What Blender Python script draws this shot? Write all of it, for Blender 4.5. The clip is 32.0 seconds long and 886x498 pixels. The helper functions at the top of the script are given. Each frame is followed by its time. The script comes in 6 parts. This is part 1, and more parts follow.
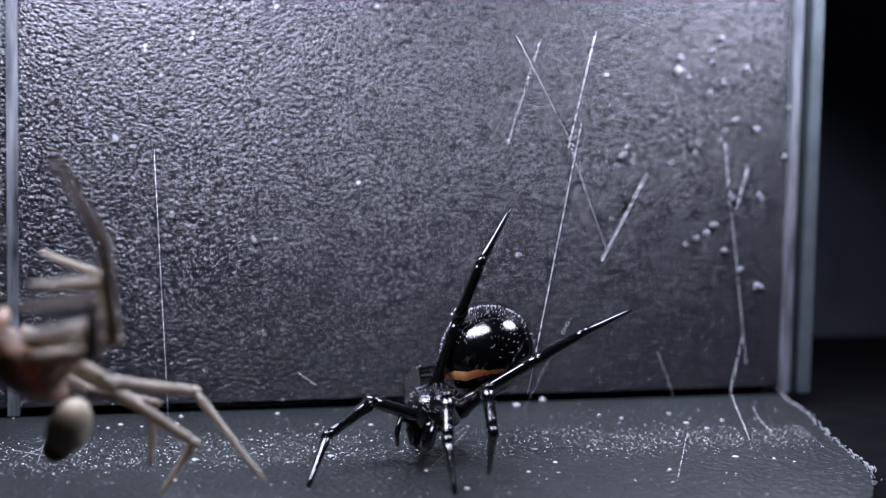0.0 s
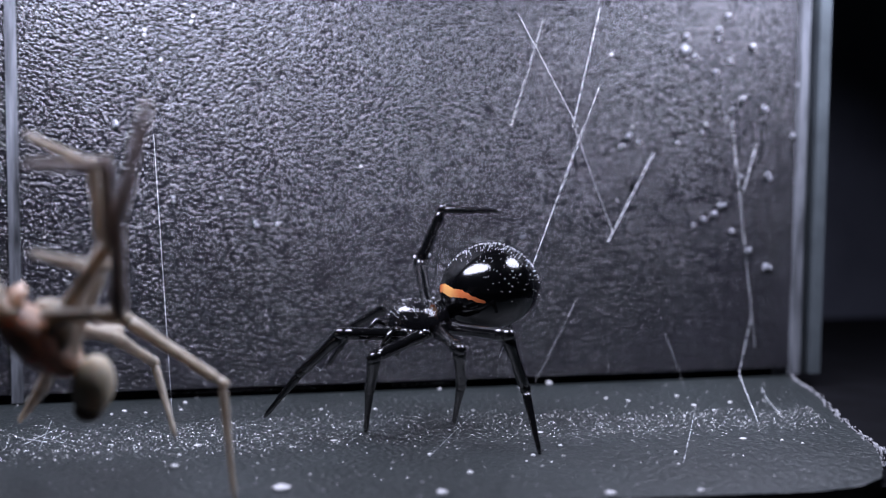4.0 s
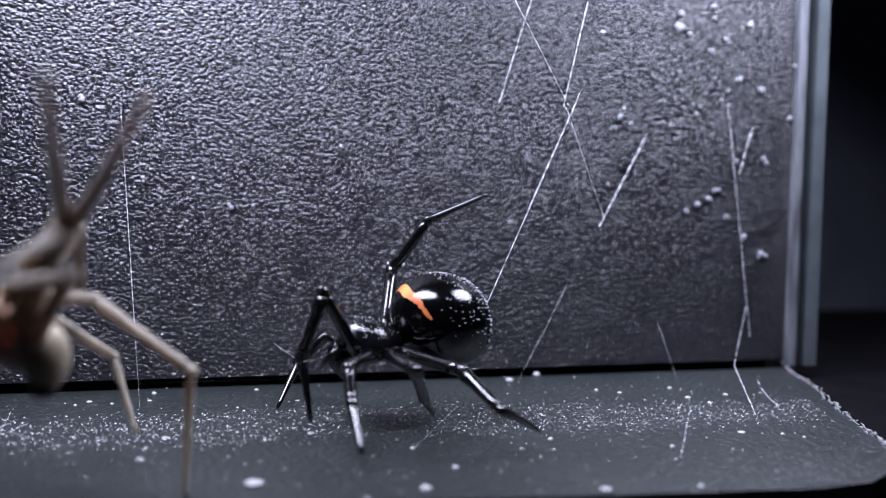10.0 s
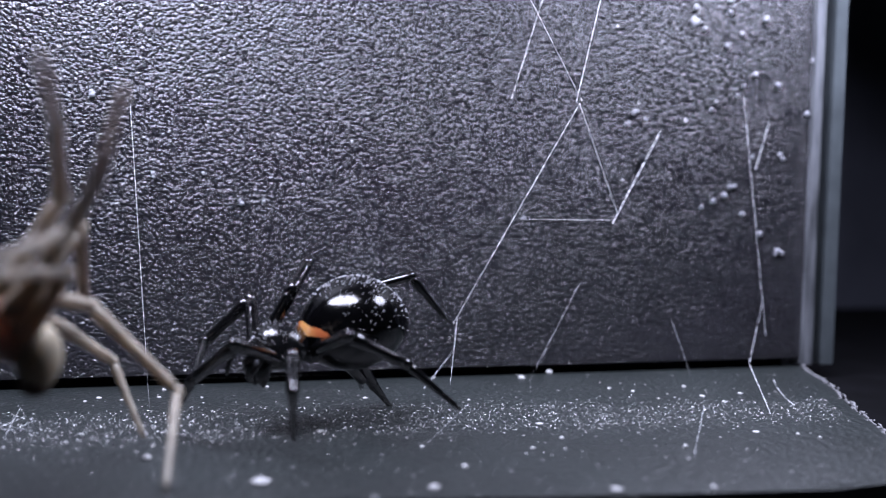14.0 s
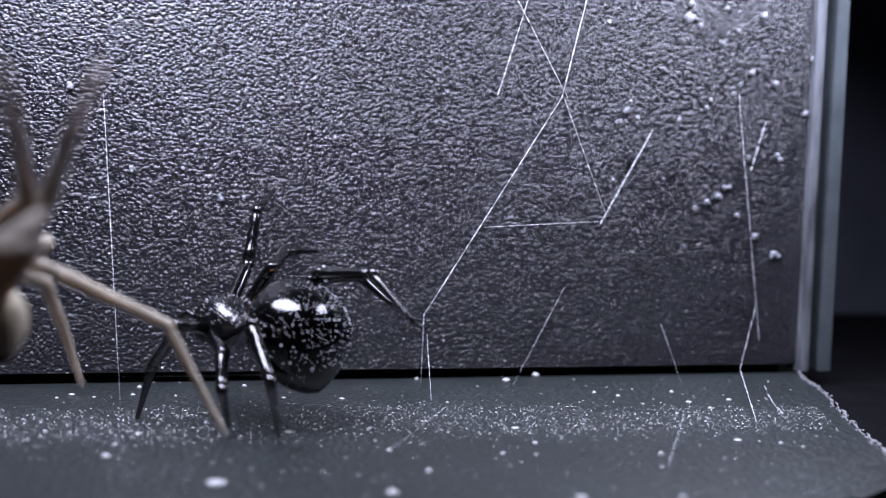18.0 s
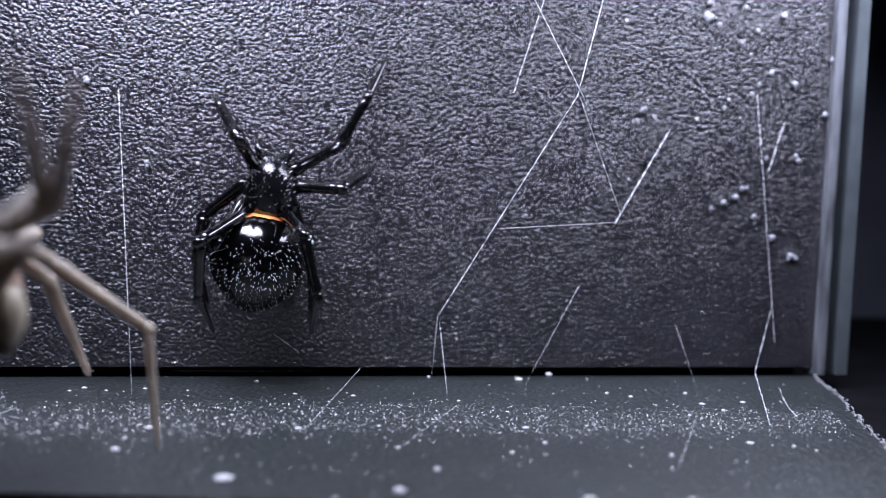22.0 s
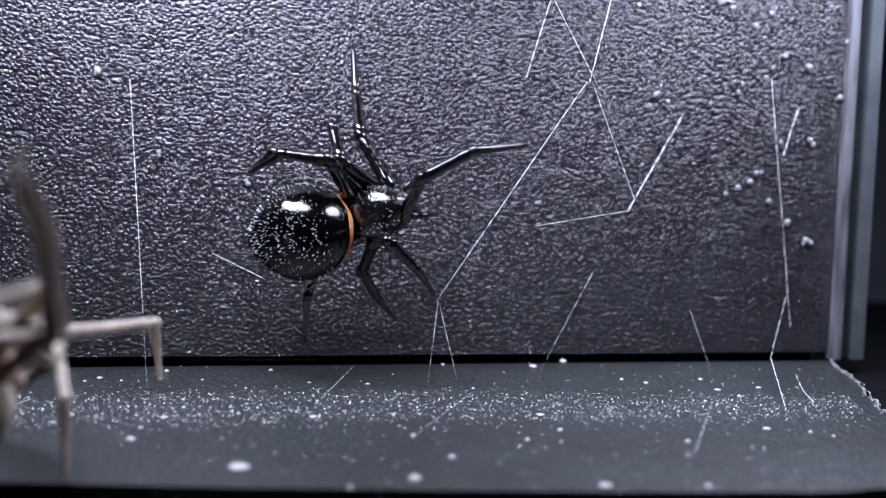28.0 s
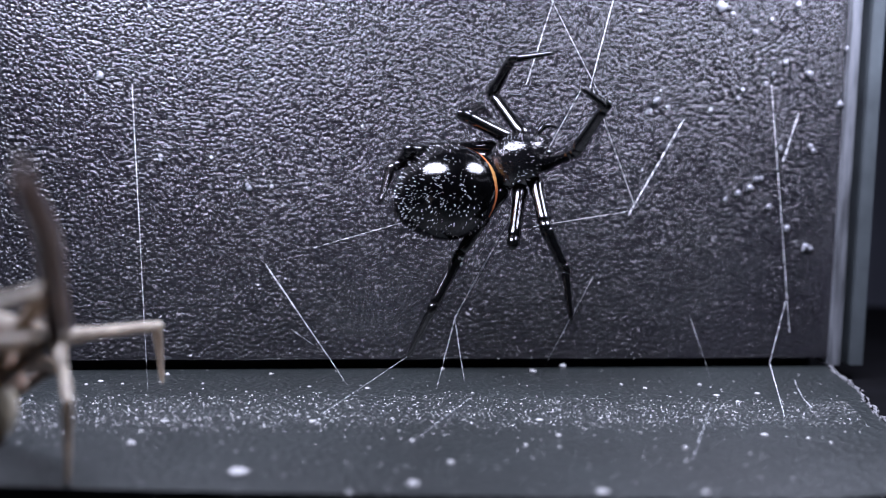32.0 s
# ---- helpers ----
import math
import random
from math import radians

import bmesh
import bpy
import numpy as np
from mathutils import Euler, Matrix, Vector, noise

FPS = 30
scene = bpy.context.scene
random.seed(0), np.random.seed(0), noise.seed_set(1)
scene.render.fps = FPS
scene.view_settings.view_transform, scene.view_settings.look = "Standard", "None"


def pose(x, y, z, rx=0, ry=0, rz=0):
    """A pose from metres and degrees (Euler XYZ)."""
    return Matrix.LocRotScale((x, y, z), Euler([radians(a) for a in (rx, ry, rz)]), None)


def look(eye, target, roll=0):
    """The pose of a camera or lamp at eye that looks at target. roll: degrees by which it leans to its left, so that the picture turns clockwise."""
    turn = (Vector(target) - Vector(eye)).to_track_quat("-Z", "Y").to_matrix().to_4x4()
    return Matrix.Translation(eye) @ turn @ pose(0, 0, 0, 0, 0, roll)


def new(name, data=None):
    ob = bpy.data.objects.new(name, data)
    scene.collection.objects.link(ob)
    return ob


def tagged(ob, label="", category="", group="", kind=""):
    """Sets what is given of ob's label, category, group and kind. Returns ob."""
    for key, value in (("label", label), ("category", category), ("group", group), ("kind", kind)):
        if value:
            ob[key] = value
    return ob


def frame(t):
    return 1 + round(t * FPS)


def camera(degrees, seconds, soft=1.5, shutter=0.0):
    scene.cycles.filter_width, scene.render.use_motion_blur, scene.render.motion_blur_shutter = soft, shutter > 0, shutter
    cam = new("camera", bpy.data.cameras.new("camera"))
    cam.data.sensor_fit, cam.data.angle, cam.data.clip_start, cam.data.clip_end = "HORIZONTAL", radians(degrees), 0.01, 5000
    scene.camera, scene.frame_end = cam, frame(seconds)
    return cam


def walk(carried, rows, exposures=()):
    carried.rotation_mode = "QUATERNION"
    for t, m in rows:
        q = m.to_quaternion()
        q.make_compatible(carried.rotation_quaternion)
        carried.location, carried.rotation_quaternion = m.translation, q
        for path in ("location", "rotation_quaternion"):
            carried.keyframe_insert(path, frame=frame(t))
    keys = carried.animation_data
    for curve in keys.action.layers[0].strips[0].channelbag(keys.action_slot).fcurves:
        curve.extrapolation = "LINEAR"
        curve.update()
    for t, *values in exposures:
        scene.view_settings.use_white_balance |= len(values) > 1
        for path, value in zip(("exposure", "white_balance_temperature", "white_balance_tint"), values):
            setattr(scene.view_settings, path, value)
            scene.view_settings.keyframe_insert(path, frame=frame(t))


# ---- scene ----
cam = camera(45, 32.0, soft=1.0)
walk(cam, [
    (0, pose(-0.025048, -0.107132, 0.022569, 86.6910, -1.0520, -13.5555)),
    (0.5, pose(-0.024593, -0.107516, 0.022708, 86.6205, -0.8447, -13.1831)),
    (1, pose(-0.024232, -0.107037, 0.022291, 86.2896, -0.5789, -12.9115)),
    (1.5, pose(-0.024055, -0.106932, 0.022234, 86.1090, -0.5498, -12.7935)),
    (2, pose(-0.024089, -0.106806, 0.022217, 86.0536, -0.5373, -12.8449)),
    (2.5, pose(-0.024083, -0.106820, 0.022148, 86.0972, -0.4980, -12.8592)),
    (3, pose(-0.024085, -0.106830, 0.022149, 86.0878, -0.4577, -12.8690)),
    (3.5, pose(-0.024048, -0.106744, 0.022204, 85.9843, -0.4607, -12.8586)),
    (5.5, pose(-0.023565, -0.104973, 0.021833, 85.9767, -0.6210, -13.1437)),
    (6, pose(-0.023638, -0.104405, 0.021720, 86.0045, -0.6753, -13.3535)),
    (6.5, pose(-0.023575, -0.103985, 0.021397, 86.1878, -0.6718, -13.4342)),
    (7, pose(-0.023265, -0.103551, 0.021218, 86.3014, -0.5148, -13.4535)),
    (7.5, pose(-0.023329, -0.103125, 0.021099, 86.3226, -0.6032, -13.5878)),
    (8, pose(-0.023236, -0.102647, 0.020882, 86.3810, -0.5995, -13.6793)),
    (8.5, pose(-0.023136, -0.101980, 0.020622, 86.2203, -0.7352, -13.7014)),
    (9, pose(-0.023082, -0.101848, 0.020821, 85.7375, -0.7812, -13.7873)),
    (9.5, pose(-0.023207, -0.101750, 0.020767, 85.7405, -0.8527, -13.9247)),
    (10, pose(-0.023176, -0.101736, 0.020794, 85.7171, -0.8430, -13.9144)),
    (10.5, pose(-0.023115, -0.101732, 0.020830, 85.6875, -0.8069, -13.8800)),
    (11, pose(-0.023119, -0.101709, 0.020815, 85.6855, -0.8166, -13.8854)),
    (11.5, pose(-0.023103, -0.101675, 0.020839, 85.6458, -0.8163, -13.8711)),
    (12, pose(-0.023155, -0.101679, 0.020947, 85.5685, -0.8571, -13.8895)),
    (12.5, pose(-0.023101, -0.101577, 0.020958, 85.5238, -0.8964, -13.8531)),
    (13, pose(-0.023073, -0.101444, 0.020983, 85.4396, -0.9731, -13.7727)),
    (13.5, pose(-0.022776, -0.101328, 0.020781, 85.5438, -0.8615, -13.2132)),
    (14, pose(-0.022498, -0.101037, 0.020730, 85.5142, -0.8962, -13.0002)),
    (14.5, pose(-0.021833, -0.100642, 0.020744, 85.3863, -0.9581, -12.8448)),
    (16.5, pose(-0.019391, -0.099908, 0.020700, 85.3240, -1.2386, -12.0610)),
    (17, pose(-0.018897, -0.099935, 0.020626, 85.4187, -1.3230, -12.0154)),
    (17.5, pose(-0.018467, -0.099929, 0.020625, 85.4254, -1.4441, -11.8216)),
    (18, pose(-0.018035, -0.099920, 0.020586, 85.4612, -1.4651, -11.4942)),
    (18.5, pose(-0.017678, -0.099809, 0.020516, 85.5141, -1.5132, -11.1291)),
    (19, pose(-0.017071, -0.099450, 0.020500, 85.4305, -1.5115, -10.7706)),
    (19.5, pose(-0.016891, -0.099434, 0.020472, 85.4303, -1.4959, -10.5778)),
    (20, pose(-0.016842, -0.099461, 0.020431, 85.5116, -1.6296, -10.2192)),
    (20.5, pose(-0.017025, -0.099595, 0.020472, 85.5114, -1.9835, -10.5967)),
    (21, pose(-0.017113, -0.099624, 0.020456, 85.5564, -2.0492, -10.5220)),
    (21.5, pose(-0.017225, -0.099759, 0.020626, 85.4600, -2.0590, -10.4395)),
    (22, pose(-0.017320, -0.099767, 0.020480, 85.3811, -2.0305, -10.3314)),
    (22.5, pose(-0.017234, -0.099748, 0.020481, 85.2642, -1.9345, -10.2354)),
    (23, pose(-0.017238, -0.099850, 0.020613, 85.1522, -1.9484, -10.1542)),
    (23.5, pose(-0.017206, -0.099856, 0.020594, 85.1738, -1.9472, -10.1208)),
    (24, pose(-0.017265, -0.099981, 0.020660, 85.1522, -1.9418, -10.0949)),
    (24.5, pose(-0.017299, -0.099894, 0.020561, 85.2084, -1.8853, -10.0715)),
    (25, pose(-0.017158, -0.099727, 0.020611, 85.0443, -1.7982, -9.9141)),
    (25.5, pose(-0.017167, -0.099334, 0.020509, 84.6958, -1.7007, -9.7583)),
    (27.5, pose(-0.017325, -0.099442, 0.020492, 84.6442, -1.6077, -9.6657)),
    (28, pose(-0.017276, -0.099530, 0.020447, 84.6980, -1.4732, -9.6728)),
    (28.5, pose(-0.017244, -0.099448, 0.020549, 84.6207, -1.5761, -9.6169)),
    (29, pose(-0.017259, -0.099452, 0.020621, 84.6017, -1.6082, -9.6176)),
    (29.5, pose(-0.017227, -0.099406, 0.020660, 84.5799, -1.6231, -9.5842)),
    (30, pose(-0.017179, -0.099590, 0.020590, 84.7077, -1.5752, -9.5279)),
    (30.5, pose(-0.017206, -0.099606, 0.020640, 84.7106, -1.5442, -9.5636)),
    (31, pose(-0.017203, -0.099690, 0.020672, 84.7244, -1.5990, -9.5514)),
    (31.5, pose(-0.017056, -0.099741, 0.020839, 84.6310, -1.6100, -9.4804)),
    (32, pose(-0.017130, -0.099868, 0.020814, 84.7583, -1.6636, -9.5200)),
], exposures=[(0, -0.12), (9, -0.05), (14, -0.02), (22, -0.01), (25, 0.08), (32, 0.08)])
cam.data.dof.use_dof = True
cam.data.dof.focus_distance = 0.0912
cam.data.dof.aperture_fstop = 22.0

# ---- world, lamps ----
world = bpy.data.worlds.new("room")
scene.world = world
world.use_nodes = True
world.node_tree.nodes["Background"].inputs[0].default_value = (0.55, 0.62, 0.8, 1)
world.node_tree.nodes["Background"].inputs[1].default_value = 0.014


def lamp(name, eye, target, sx, sy, watts, colour, beam=180):
    data = bpy.data.lights.new(name, "AREA")
    data.shape, data.size, data.size_y, data.energy, data.color = "ELLIPSE", sx, sy, watts, colour
    data.spread = math.radians(beam)
    ob = new(name, data)
    ob.matrix_world = look(eye, target)
    return ob


lamp("led_lamp", (-0.029, -0.025, 0.062), (-0.012, 0.0, 0.030), 0.052, 0.025, 0.096, (0.84, 0.87, 1.14))
lamp("led_lamp", (0.038, -0.019, 0.058), (0.028, -0.010, 0.006), 0.042, 0.024, 0.041, (0.84, 0.87, 1.14), 145)

# ---- materials ----


def material(name):
    m = bpy.data.materials.new(name)
    m.use_nodes = True
    return m, m.node_tree.nodes, m.node_tree.links, m.node_tree.nodes["Principled BSDF"]


def ramp(nodes, links, source, stops):
    r = nodes.new("ShaderNodeValToRGB")
    while len(r.color_ramp.elements) < len(stops):
        r.color_ramp.elements.new(0.5)
    for e, (p, c) in zip(r.color_ramp.elements, stops):
        e.position = p
        e.color = (*c, 1) if len(c) == 3 else c
    links.new(source, r.inputs[0])
    return r.outputs[0]


def tex_noise(nodes, links, scale, detail=3.0, rough=0.6, vector=None):
    n = nodes.new("ShaderNodeTexNoise")
    n.inputs["Scale"].default_value, n.inputs["Detail"].default_value, n.inputs["Roughness"].default_value = scale, detail, rough
    if vector is not None:
        links.new(vector, n.inputs["Vector"])
    return n.outputs["Fac"]


def object_coords(nodes):
    return nodes.new("ShaderNodeTexCoord").outputs["Object"]


def bump(nodes, links, height, strength, distance, normal=None):
    b = nodes.new("ShaderNodeBump")
    b.inputs["Strength"].default_value, b.inputs["Distance"].default_value = strength, distance
    links.new(height, b.inputs["Height"])
    if normal is not None:
        links.new(normal, b.inputs["Normal"])
    return b.outputs[0]


def grained_card(name, dark, light, cell, stretch, rough, relief):
    """Black embossed card or plastic: pebbled grain, blotches, fine fibres."""
    m, nodes, links, bsdf = material(name)
    co = object_coords(nodes)
    mp = nodes.new("ShaderNodeMapping")
    mp.inputs["Scale"].default_value = stretch
    links.new(co, mp.inputs["Vector"])
    v = nodes.new("ShaderNodeTexVoronoi")
    v.feature, v.inputs["Scale"].default_value = "SMOOTH_F1", cell
    v.inputs["Smoothness"].default_value, v.inputs["Randomness"].default_value = 0.25, 1.0
    links.new(mp.outputs[0], v.inputs["Vector"])
    fine = tex_noise(nodes, links, cell * 2.4, 3.0, 0.65, mp.outputs[0])
    blotch = tex_noise(nodes, links, 55.0, 4.0, 0.6, co)
    mix = nodes.new("ShaderNodeMath")
    mix.operation = "MULTIPLY_ADD"
    links.new(fine, mix.inputs[0])
    mix.inputs[1].default_value = 0.5
    dome = nodes.new("ShaderNodeMath")
    dome.operation, dome.inputs[0].default_value = "SUBTRACT", 1.0
    links.new(v.outputs["Distance"], dome.inputs[1])
    links.new(dome.outputs[0], mix.inputs[2])
    links.new(ramp(nodes, links, blotch, [(0.3, dark), (0.72, light)]), bsdf.inputs["Base Color"])
    links.new(ramp(nodes, links, fine, [(0.3, (rough - 0.1,) * 3), (0.7, (rough + 0.12,) * 3)]), bsdf.inputs["Roughness"])
    links.new(bump(nodes, links, mix.outputs[0], 1.0, relief), bsdf.inputs["Normal"])
    bsdf.inputs["Specular IOR Level"].default_value = 1.0
    return m


CARD_WALL = grained_card("embossed_black_card", (0.008, 0.008, 0.0102), (0.019, 0.018, 0.0235), 2750.0, (1.05, 1, 1.1), 0.16, 0.000168)
CARD_FLOOR = grained_card("black_floor_card", (0.009, 0.0125, 0.012), (0.018, 0.0245, 0.024), 1800.0, (1, 1, 1), 0.38, 0.00012)


def plain(name, colour, rough, metal=0.0, spec=0.5, vary=0.0, scale=900.0, relief=0.0, flesh=0.0, stretch=None):
    m, nodes, links, bsdf = material(name)
    co = object_coords(nodes)
    if stretch:
        mp = nodes.new("ShaderNodeMapping")
        mp.inputs["Scale"].default_value = stretch
        links.new(co, mp.inputs["Vector"])
        co = mp.outputs[0]
    if flesh:
        bsdf.inputs["Subsurface Weight"].default_value = min(1.0, flesh)
        bsdf.inputs["Subsurface Radius"].default_value = (0.0019 * flesh, 0.0017 * flesh, 0.0016 * flesh)
        bsdf.inputs["Subsurface Scale"].default_value = 1.0
    n = tex_noise(nodes, links, scale, 4.0, 0.6, co)
    lo = tuple(c * (1 - vary) for c in colour)
    hi = tuple(min(1, c * (1 + vary)) for c in colour)
    links.new(ramp(nodes, links, n, [(0.3, lo), (0.7, hi)]), bsdf.inputs["Base Color"])
    bsdf.inputs["Roughness"].default_value, bsdf.inputs["Metallic"].default_value = rough, metal
    bsdf.inputs["Specular IOR Level"].default_value = spec
    if relief:
        links.new(bump(nodes, links, n, 0.8, relief), bsdf.inputs["Normal"])
    return m


BLACK_SHELL = plain("glossy_black_cuticle", (0.0012, 0.0012, 0.0015), 0.12, spec=0.55, vary=0.3, scale=1500, relief=0.00002)
BLACK_LEG = plain("black_leg_cuticle", (0.0022, 0.0022, 0.0026), 0.08, spec=0.9, vary=0.3, scale=2600, relief=0.00003)


def banded(name, middle, side, half_width, rough):
    """Pigment with the strong light on the middle of the back painted in as a paler colour than at the sides."""
    m, nodes, links, bsdf = material(name)
    co = object_coords(nodes)
    axis = nodes.new("ShaderNodeSeparateXYZ")
    links.new(co, axis.inputs[0])
    across = nodes.new("ShaderNodeMath")
    across.operation = "ABSOLUTE"
    links.new(axis.outputs[0], across.inputs[0])
    mottled = nodes.new("ShaderNodeMath")
    mottled.operation, mottled.inputs[1].default_value = "MULTIPLY_ADD", 1 / half_width
    links.new(across.outputs[0], mottled.inputs[0])
    shift = nodes.new("ShaderNodeMath")
    shift.operation, shift.inputs[1].default_value, shift.inputs[2].default_value = "MULTIPLY_ADD", 0.5, -0.25
    links.new(tex_noise(nodes, links, 1700, 4.0, 0.6, co), shift.inputs[0])
    links.new(shift.outputs[0], mottled.inputs[2])
    links.new(ramp(nodes, links, mottled.outputs[0], [(0.25, middle), (0.85, side)]), bsdf.inputs["Base Color"])
    bsdf.inputs["Roughness"].default_value = rough
    return m


# orange pigment; the yellower first colour paints in the overlit middle
ORANGE = banded("orange_band", (0.78, 0.38, 0.12), (0.60, 0.165, 0.055), 0.0017, 0.25)
HAIR = plain("pale_bristle", (0.7, 0.71, 0.75), 0.3, vary=0.1)
TAN_LEG = plain("tan_leg", (0.40, 0.355, 0.285), 0.5, vary=0.35, scale=500, relief=0.00004, flesh=0.8)
TAN_DARK = plain("brown_leg", (0.24, 0.185, 0.145), 0.5, vary=0.4, scale=500, flesh=0.6)
RUST = plain("rust_brown_carapace", (0.49, 0.345, 0.255), 0.5, vary=0.4, scale=700, flesh=1.2)
TAN_TIP = plain("dark_brown_abdomen_tip", (0.09, 0.055, 0.032), 0.5, vary=0.4, scale=900, flesh=0.3)
PALE_BELLY = plain("pale_grey_abdomen", (0.56, 0.50, 0.37), 0.55, vary=0.3, scale=450, flesh=0.8)
SILK = plain("white_silk", (0.85, 0.87, 0.9), 0.35, vary=0.05)
CRUMB = plain("white_crumb", (0.55, 0.55, 0.55), 0.4, vary=0.15)
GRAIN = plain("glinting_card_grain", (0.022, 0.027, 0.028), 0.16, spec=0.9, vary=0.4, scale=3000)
EMBOSS = plain("embossed_card_pebble", (0.018, 0.0175, 0.0215), 0.18, spec=0.75, vary=0.4, scale=3000)
SPECK = plain("dull_white_speck", (0.32, 0.33, 0.36), 0.3, vary=0.3)
FIBRE = plain("torn_pale_paper_edge", (0.26, 0.26, 0.27), 0.6, vary=0.6, scale=1800)
VELVET = plain("matt_black_base", (0.003, 0.003, 0.004), 0.9, spec=0.1, vary=0.4, scale=200)
BACKDROP = plain("dim_grey_backdrop", (0.095, 0.101, 0.13), 0.8, vary=0.25, scale=40)
TABLE = plain("dark_table", (0.012, 0.013, 0.018), 0.7, vary=0.4, scale=60)

# ---- building helpers ----
U = 0.01  # one centimetre


def mesh_of(name, bm, mat, smooth=True):
    me = bpy.data.meshes.new(name)
    bm.to_mesh(me)
    bm.free()
    if smooth:
        me.polygons.foreach_set("use_smooth", [True] * len(me.polygons))
    me.materials.append(mat)
    return me


def part(name, bm, mat, parent, label="", smooth=True):
    ob = new(name, mesh_of(name, bm, mat, smooth))
    ob.parent = parent
    return tagged(ob, label)


def thing(name, bm, mat, label, category, group="", kind="", smooth=True):
    return tagged(new(name, mesh_of(name, bm, mat, smooth)), label, category, group, kind)


def prism(bm, outline, z0, z1):
    """A slab with the given outline (counter-clockwise) from z0 to z1."""
    lo = [bm.verts.new((x, y, z0)) for x, y in outline]
    hi = [bm.verts.new((x, y, z1)) for x, y in outline]
    bm.faces.new(hi)
    bm.faces.new(lo[::-1])
    n = len(outline)
    for i in range(n):
        j = (i + 1) % n
        bm.faces.new((lo[i], lo[j], hi[j], hi[i]))
    return bm


def box(bm, lo, hi):
    return prism(bm, [(lo[0], lo[1]), (hi[0], lo[1]), (hi[0], hi[1]), (lo[0], hi[1])], lo[2], hi[2])


def tube(bm, points, radii, sides=10):
    """A tapered tube along points, closed at both ends."""
    pts = [Vector(p) for p in points]
    rings, side = [], None
    for i, p in enumerate(pts):
        d = (pts[min(i + 1, len(pts) - 1)] - pts[max(i - 1, 0)]).normalized()
        if side is None:
            side = d.cross(Vector((0, 0, 1)) if abs(d.z) < 0.9 else Vector((1, 0, 0))).normalized()
        side = (side - d * side.dot(d)).normalized()
        up = d.cross(side)
        rings.append([bm.verts.new(p + radii[i] * (math.cos(a) * side + math.sin(a) * up)) for a in [2 * math.pi * k / sides for k in range(sides)]])
    for a, b in zip(rings, rings[1:]):
        for k in range(sides):
            bm.faces.new((a[k], a[(k + 1) % sides], b[(k + 1) % sides], b[k]))
    bm.faces.new(rings[0][::-1])
    bm.faces.new(rings[-1])
    return bm


def blob(bm, centre, size, seg=16, rings=10, shape=None):
    """An ellipsoid; shape(p) may bend its unit points."""
    c = Vector(centre)

    def at(p):
        p = shape(p) if shape else p
        return bm.verts.new((p.x * size[0] + c.x, p.y * size[1] + c.y, p.z * size[2] + c.z))

    top, low = at(Vector((0, 0, 1))), at(Vector((0, 0, -1)))
    loops = []
    for i in range(1, rings):
        e = math.pi * i / rings
        loops.append([at(Vector((math.sin(e) * math.cos(2 * math.pi * k / seg), math.sin(e) * math.sin(2 * math.pi * k / seg), math.cos(e)))) for k in range(seg)])
    for k in range(seg):
        n = (k + 1) % seg
        bm.faces.new((top, loops[0][k], loops[0][n]))
        bm.faces.new((low, loops[-1][n], loops[-1][k]))
        for a, d in zip(loops, loops[1:]):
            bm.faces.new((a[k], d[k], d[n], a[n]))
    return bm


# ---- the place ----
tagged(thing("table", box(bmesh.new(), (-0.6, -0.6, -0.06), (0.6, 0.6, -0.022)), TABLE, "dark unlit table top under the clear box", "table"), kind="structure")

FLOOR_EDGE = [(-0.0455, 0.0), (-0.0445, -0.0318), (-0.0365, -0.0330), (-0.029, -0.0343), (-0.0185, -0.0360), (-0.008, -0.0374), (0.004, -0.0389),
              (0.0125, -0.0397), (0.0185, -0.0402), (0.0225, -0.0396), (0.0252, -0.0380), (0.0272, -0.0352), (0.0300, -0.0306), (0.0341, -0.0180), (0.0370, -0.0108), (0.040, 0.0)]
floor = tagged(thing("floor", prism(bmesh.new(), FLOOR_EDGE, -0.0012, 0.0), CARD_FLOOR, "matt black textured floor card with white specks", "floor", smooth=False), kind="structure")
# ragged pale edge along the cut right side of the floor card
rng = random.Random(5)
bm = bmesh.new()
edge = [Vector((0.0400, -0.0003)), Vector((0.0370, -0.0108)), Vector((0.0341, -0.0180)), Vector((0.0300, -0.0306)), Vector((0.0272, -0.0352))]
for a, b in zip(edge, edge[1:]):
    steps = int((b - a).length / 0.00012)
    along = (b - a).normalized()
    for i in range(steps):
        p = a.lerp(b, (i + rng.random()) / steps)
        s = rng.uniform(0.00003, 0.00011) * (2.0 if rng.random() < 0.08 else 1.0)
        out = rng.gauss(0.0001, 0.00018)
        q = Vector((p.x + out, p.y, rng.uniform(-0.0005, 0.00012)))
        t = Vector((along.x, along.y, rng.uniform(-0.3, 0.3))) * s * rng.uniform(2, 7)
        tube(bm, [q - t, q + t * 0.2 + Vector((s, 0, s * 0.5)), q + t], [s * 0.4, s, s * 0.3], 4)
part("torn_edge", bm, FIBRE, floor, "ragged pale torn paper edge")

tagged(thing("wall_back", box(bmesh.new(), (-0.052, 0.0002, 0.0009), (0.0402, 0.0030, 0.075)), CARD_WALL, "embossed black back card with pebbled grain", "wall", smooth=False), kind="structure")
tagged(thing("backdrop", box(bmesh.new(), (-0.30, 0.055, -0.022), (0.40, 0.060, 0.30)), BACKDROP, "dark unlit background behind the box", "backdrop", smooth=False), kind="structure")

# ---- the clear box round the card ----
# same acrylic twice: bright lit streaks in the first colour, the second painted dimmer
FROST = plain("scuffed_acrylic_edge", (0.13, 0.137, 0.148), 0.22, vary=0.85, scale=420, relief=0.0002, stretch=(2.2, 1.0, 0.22))
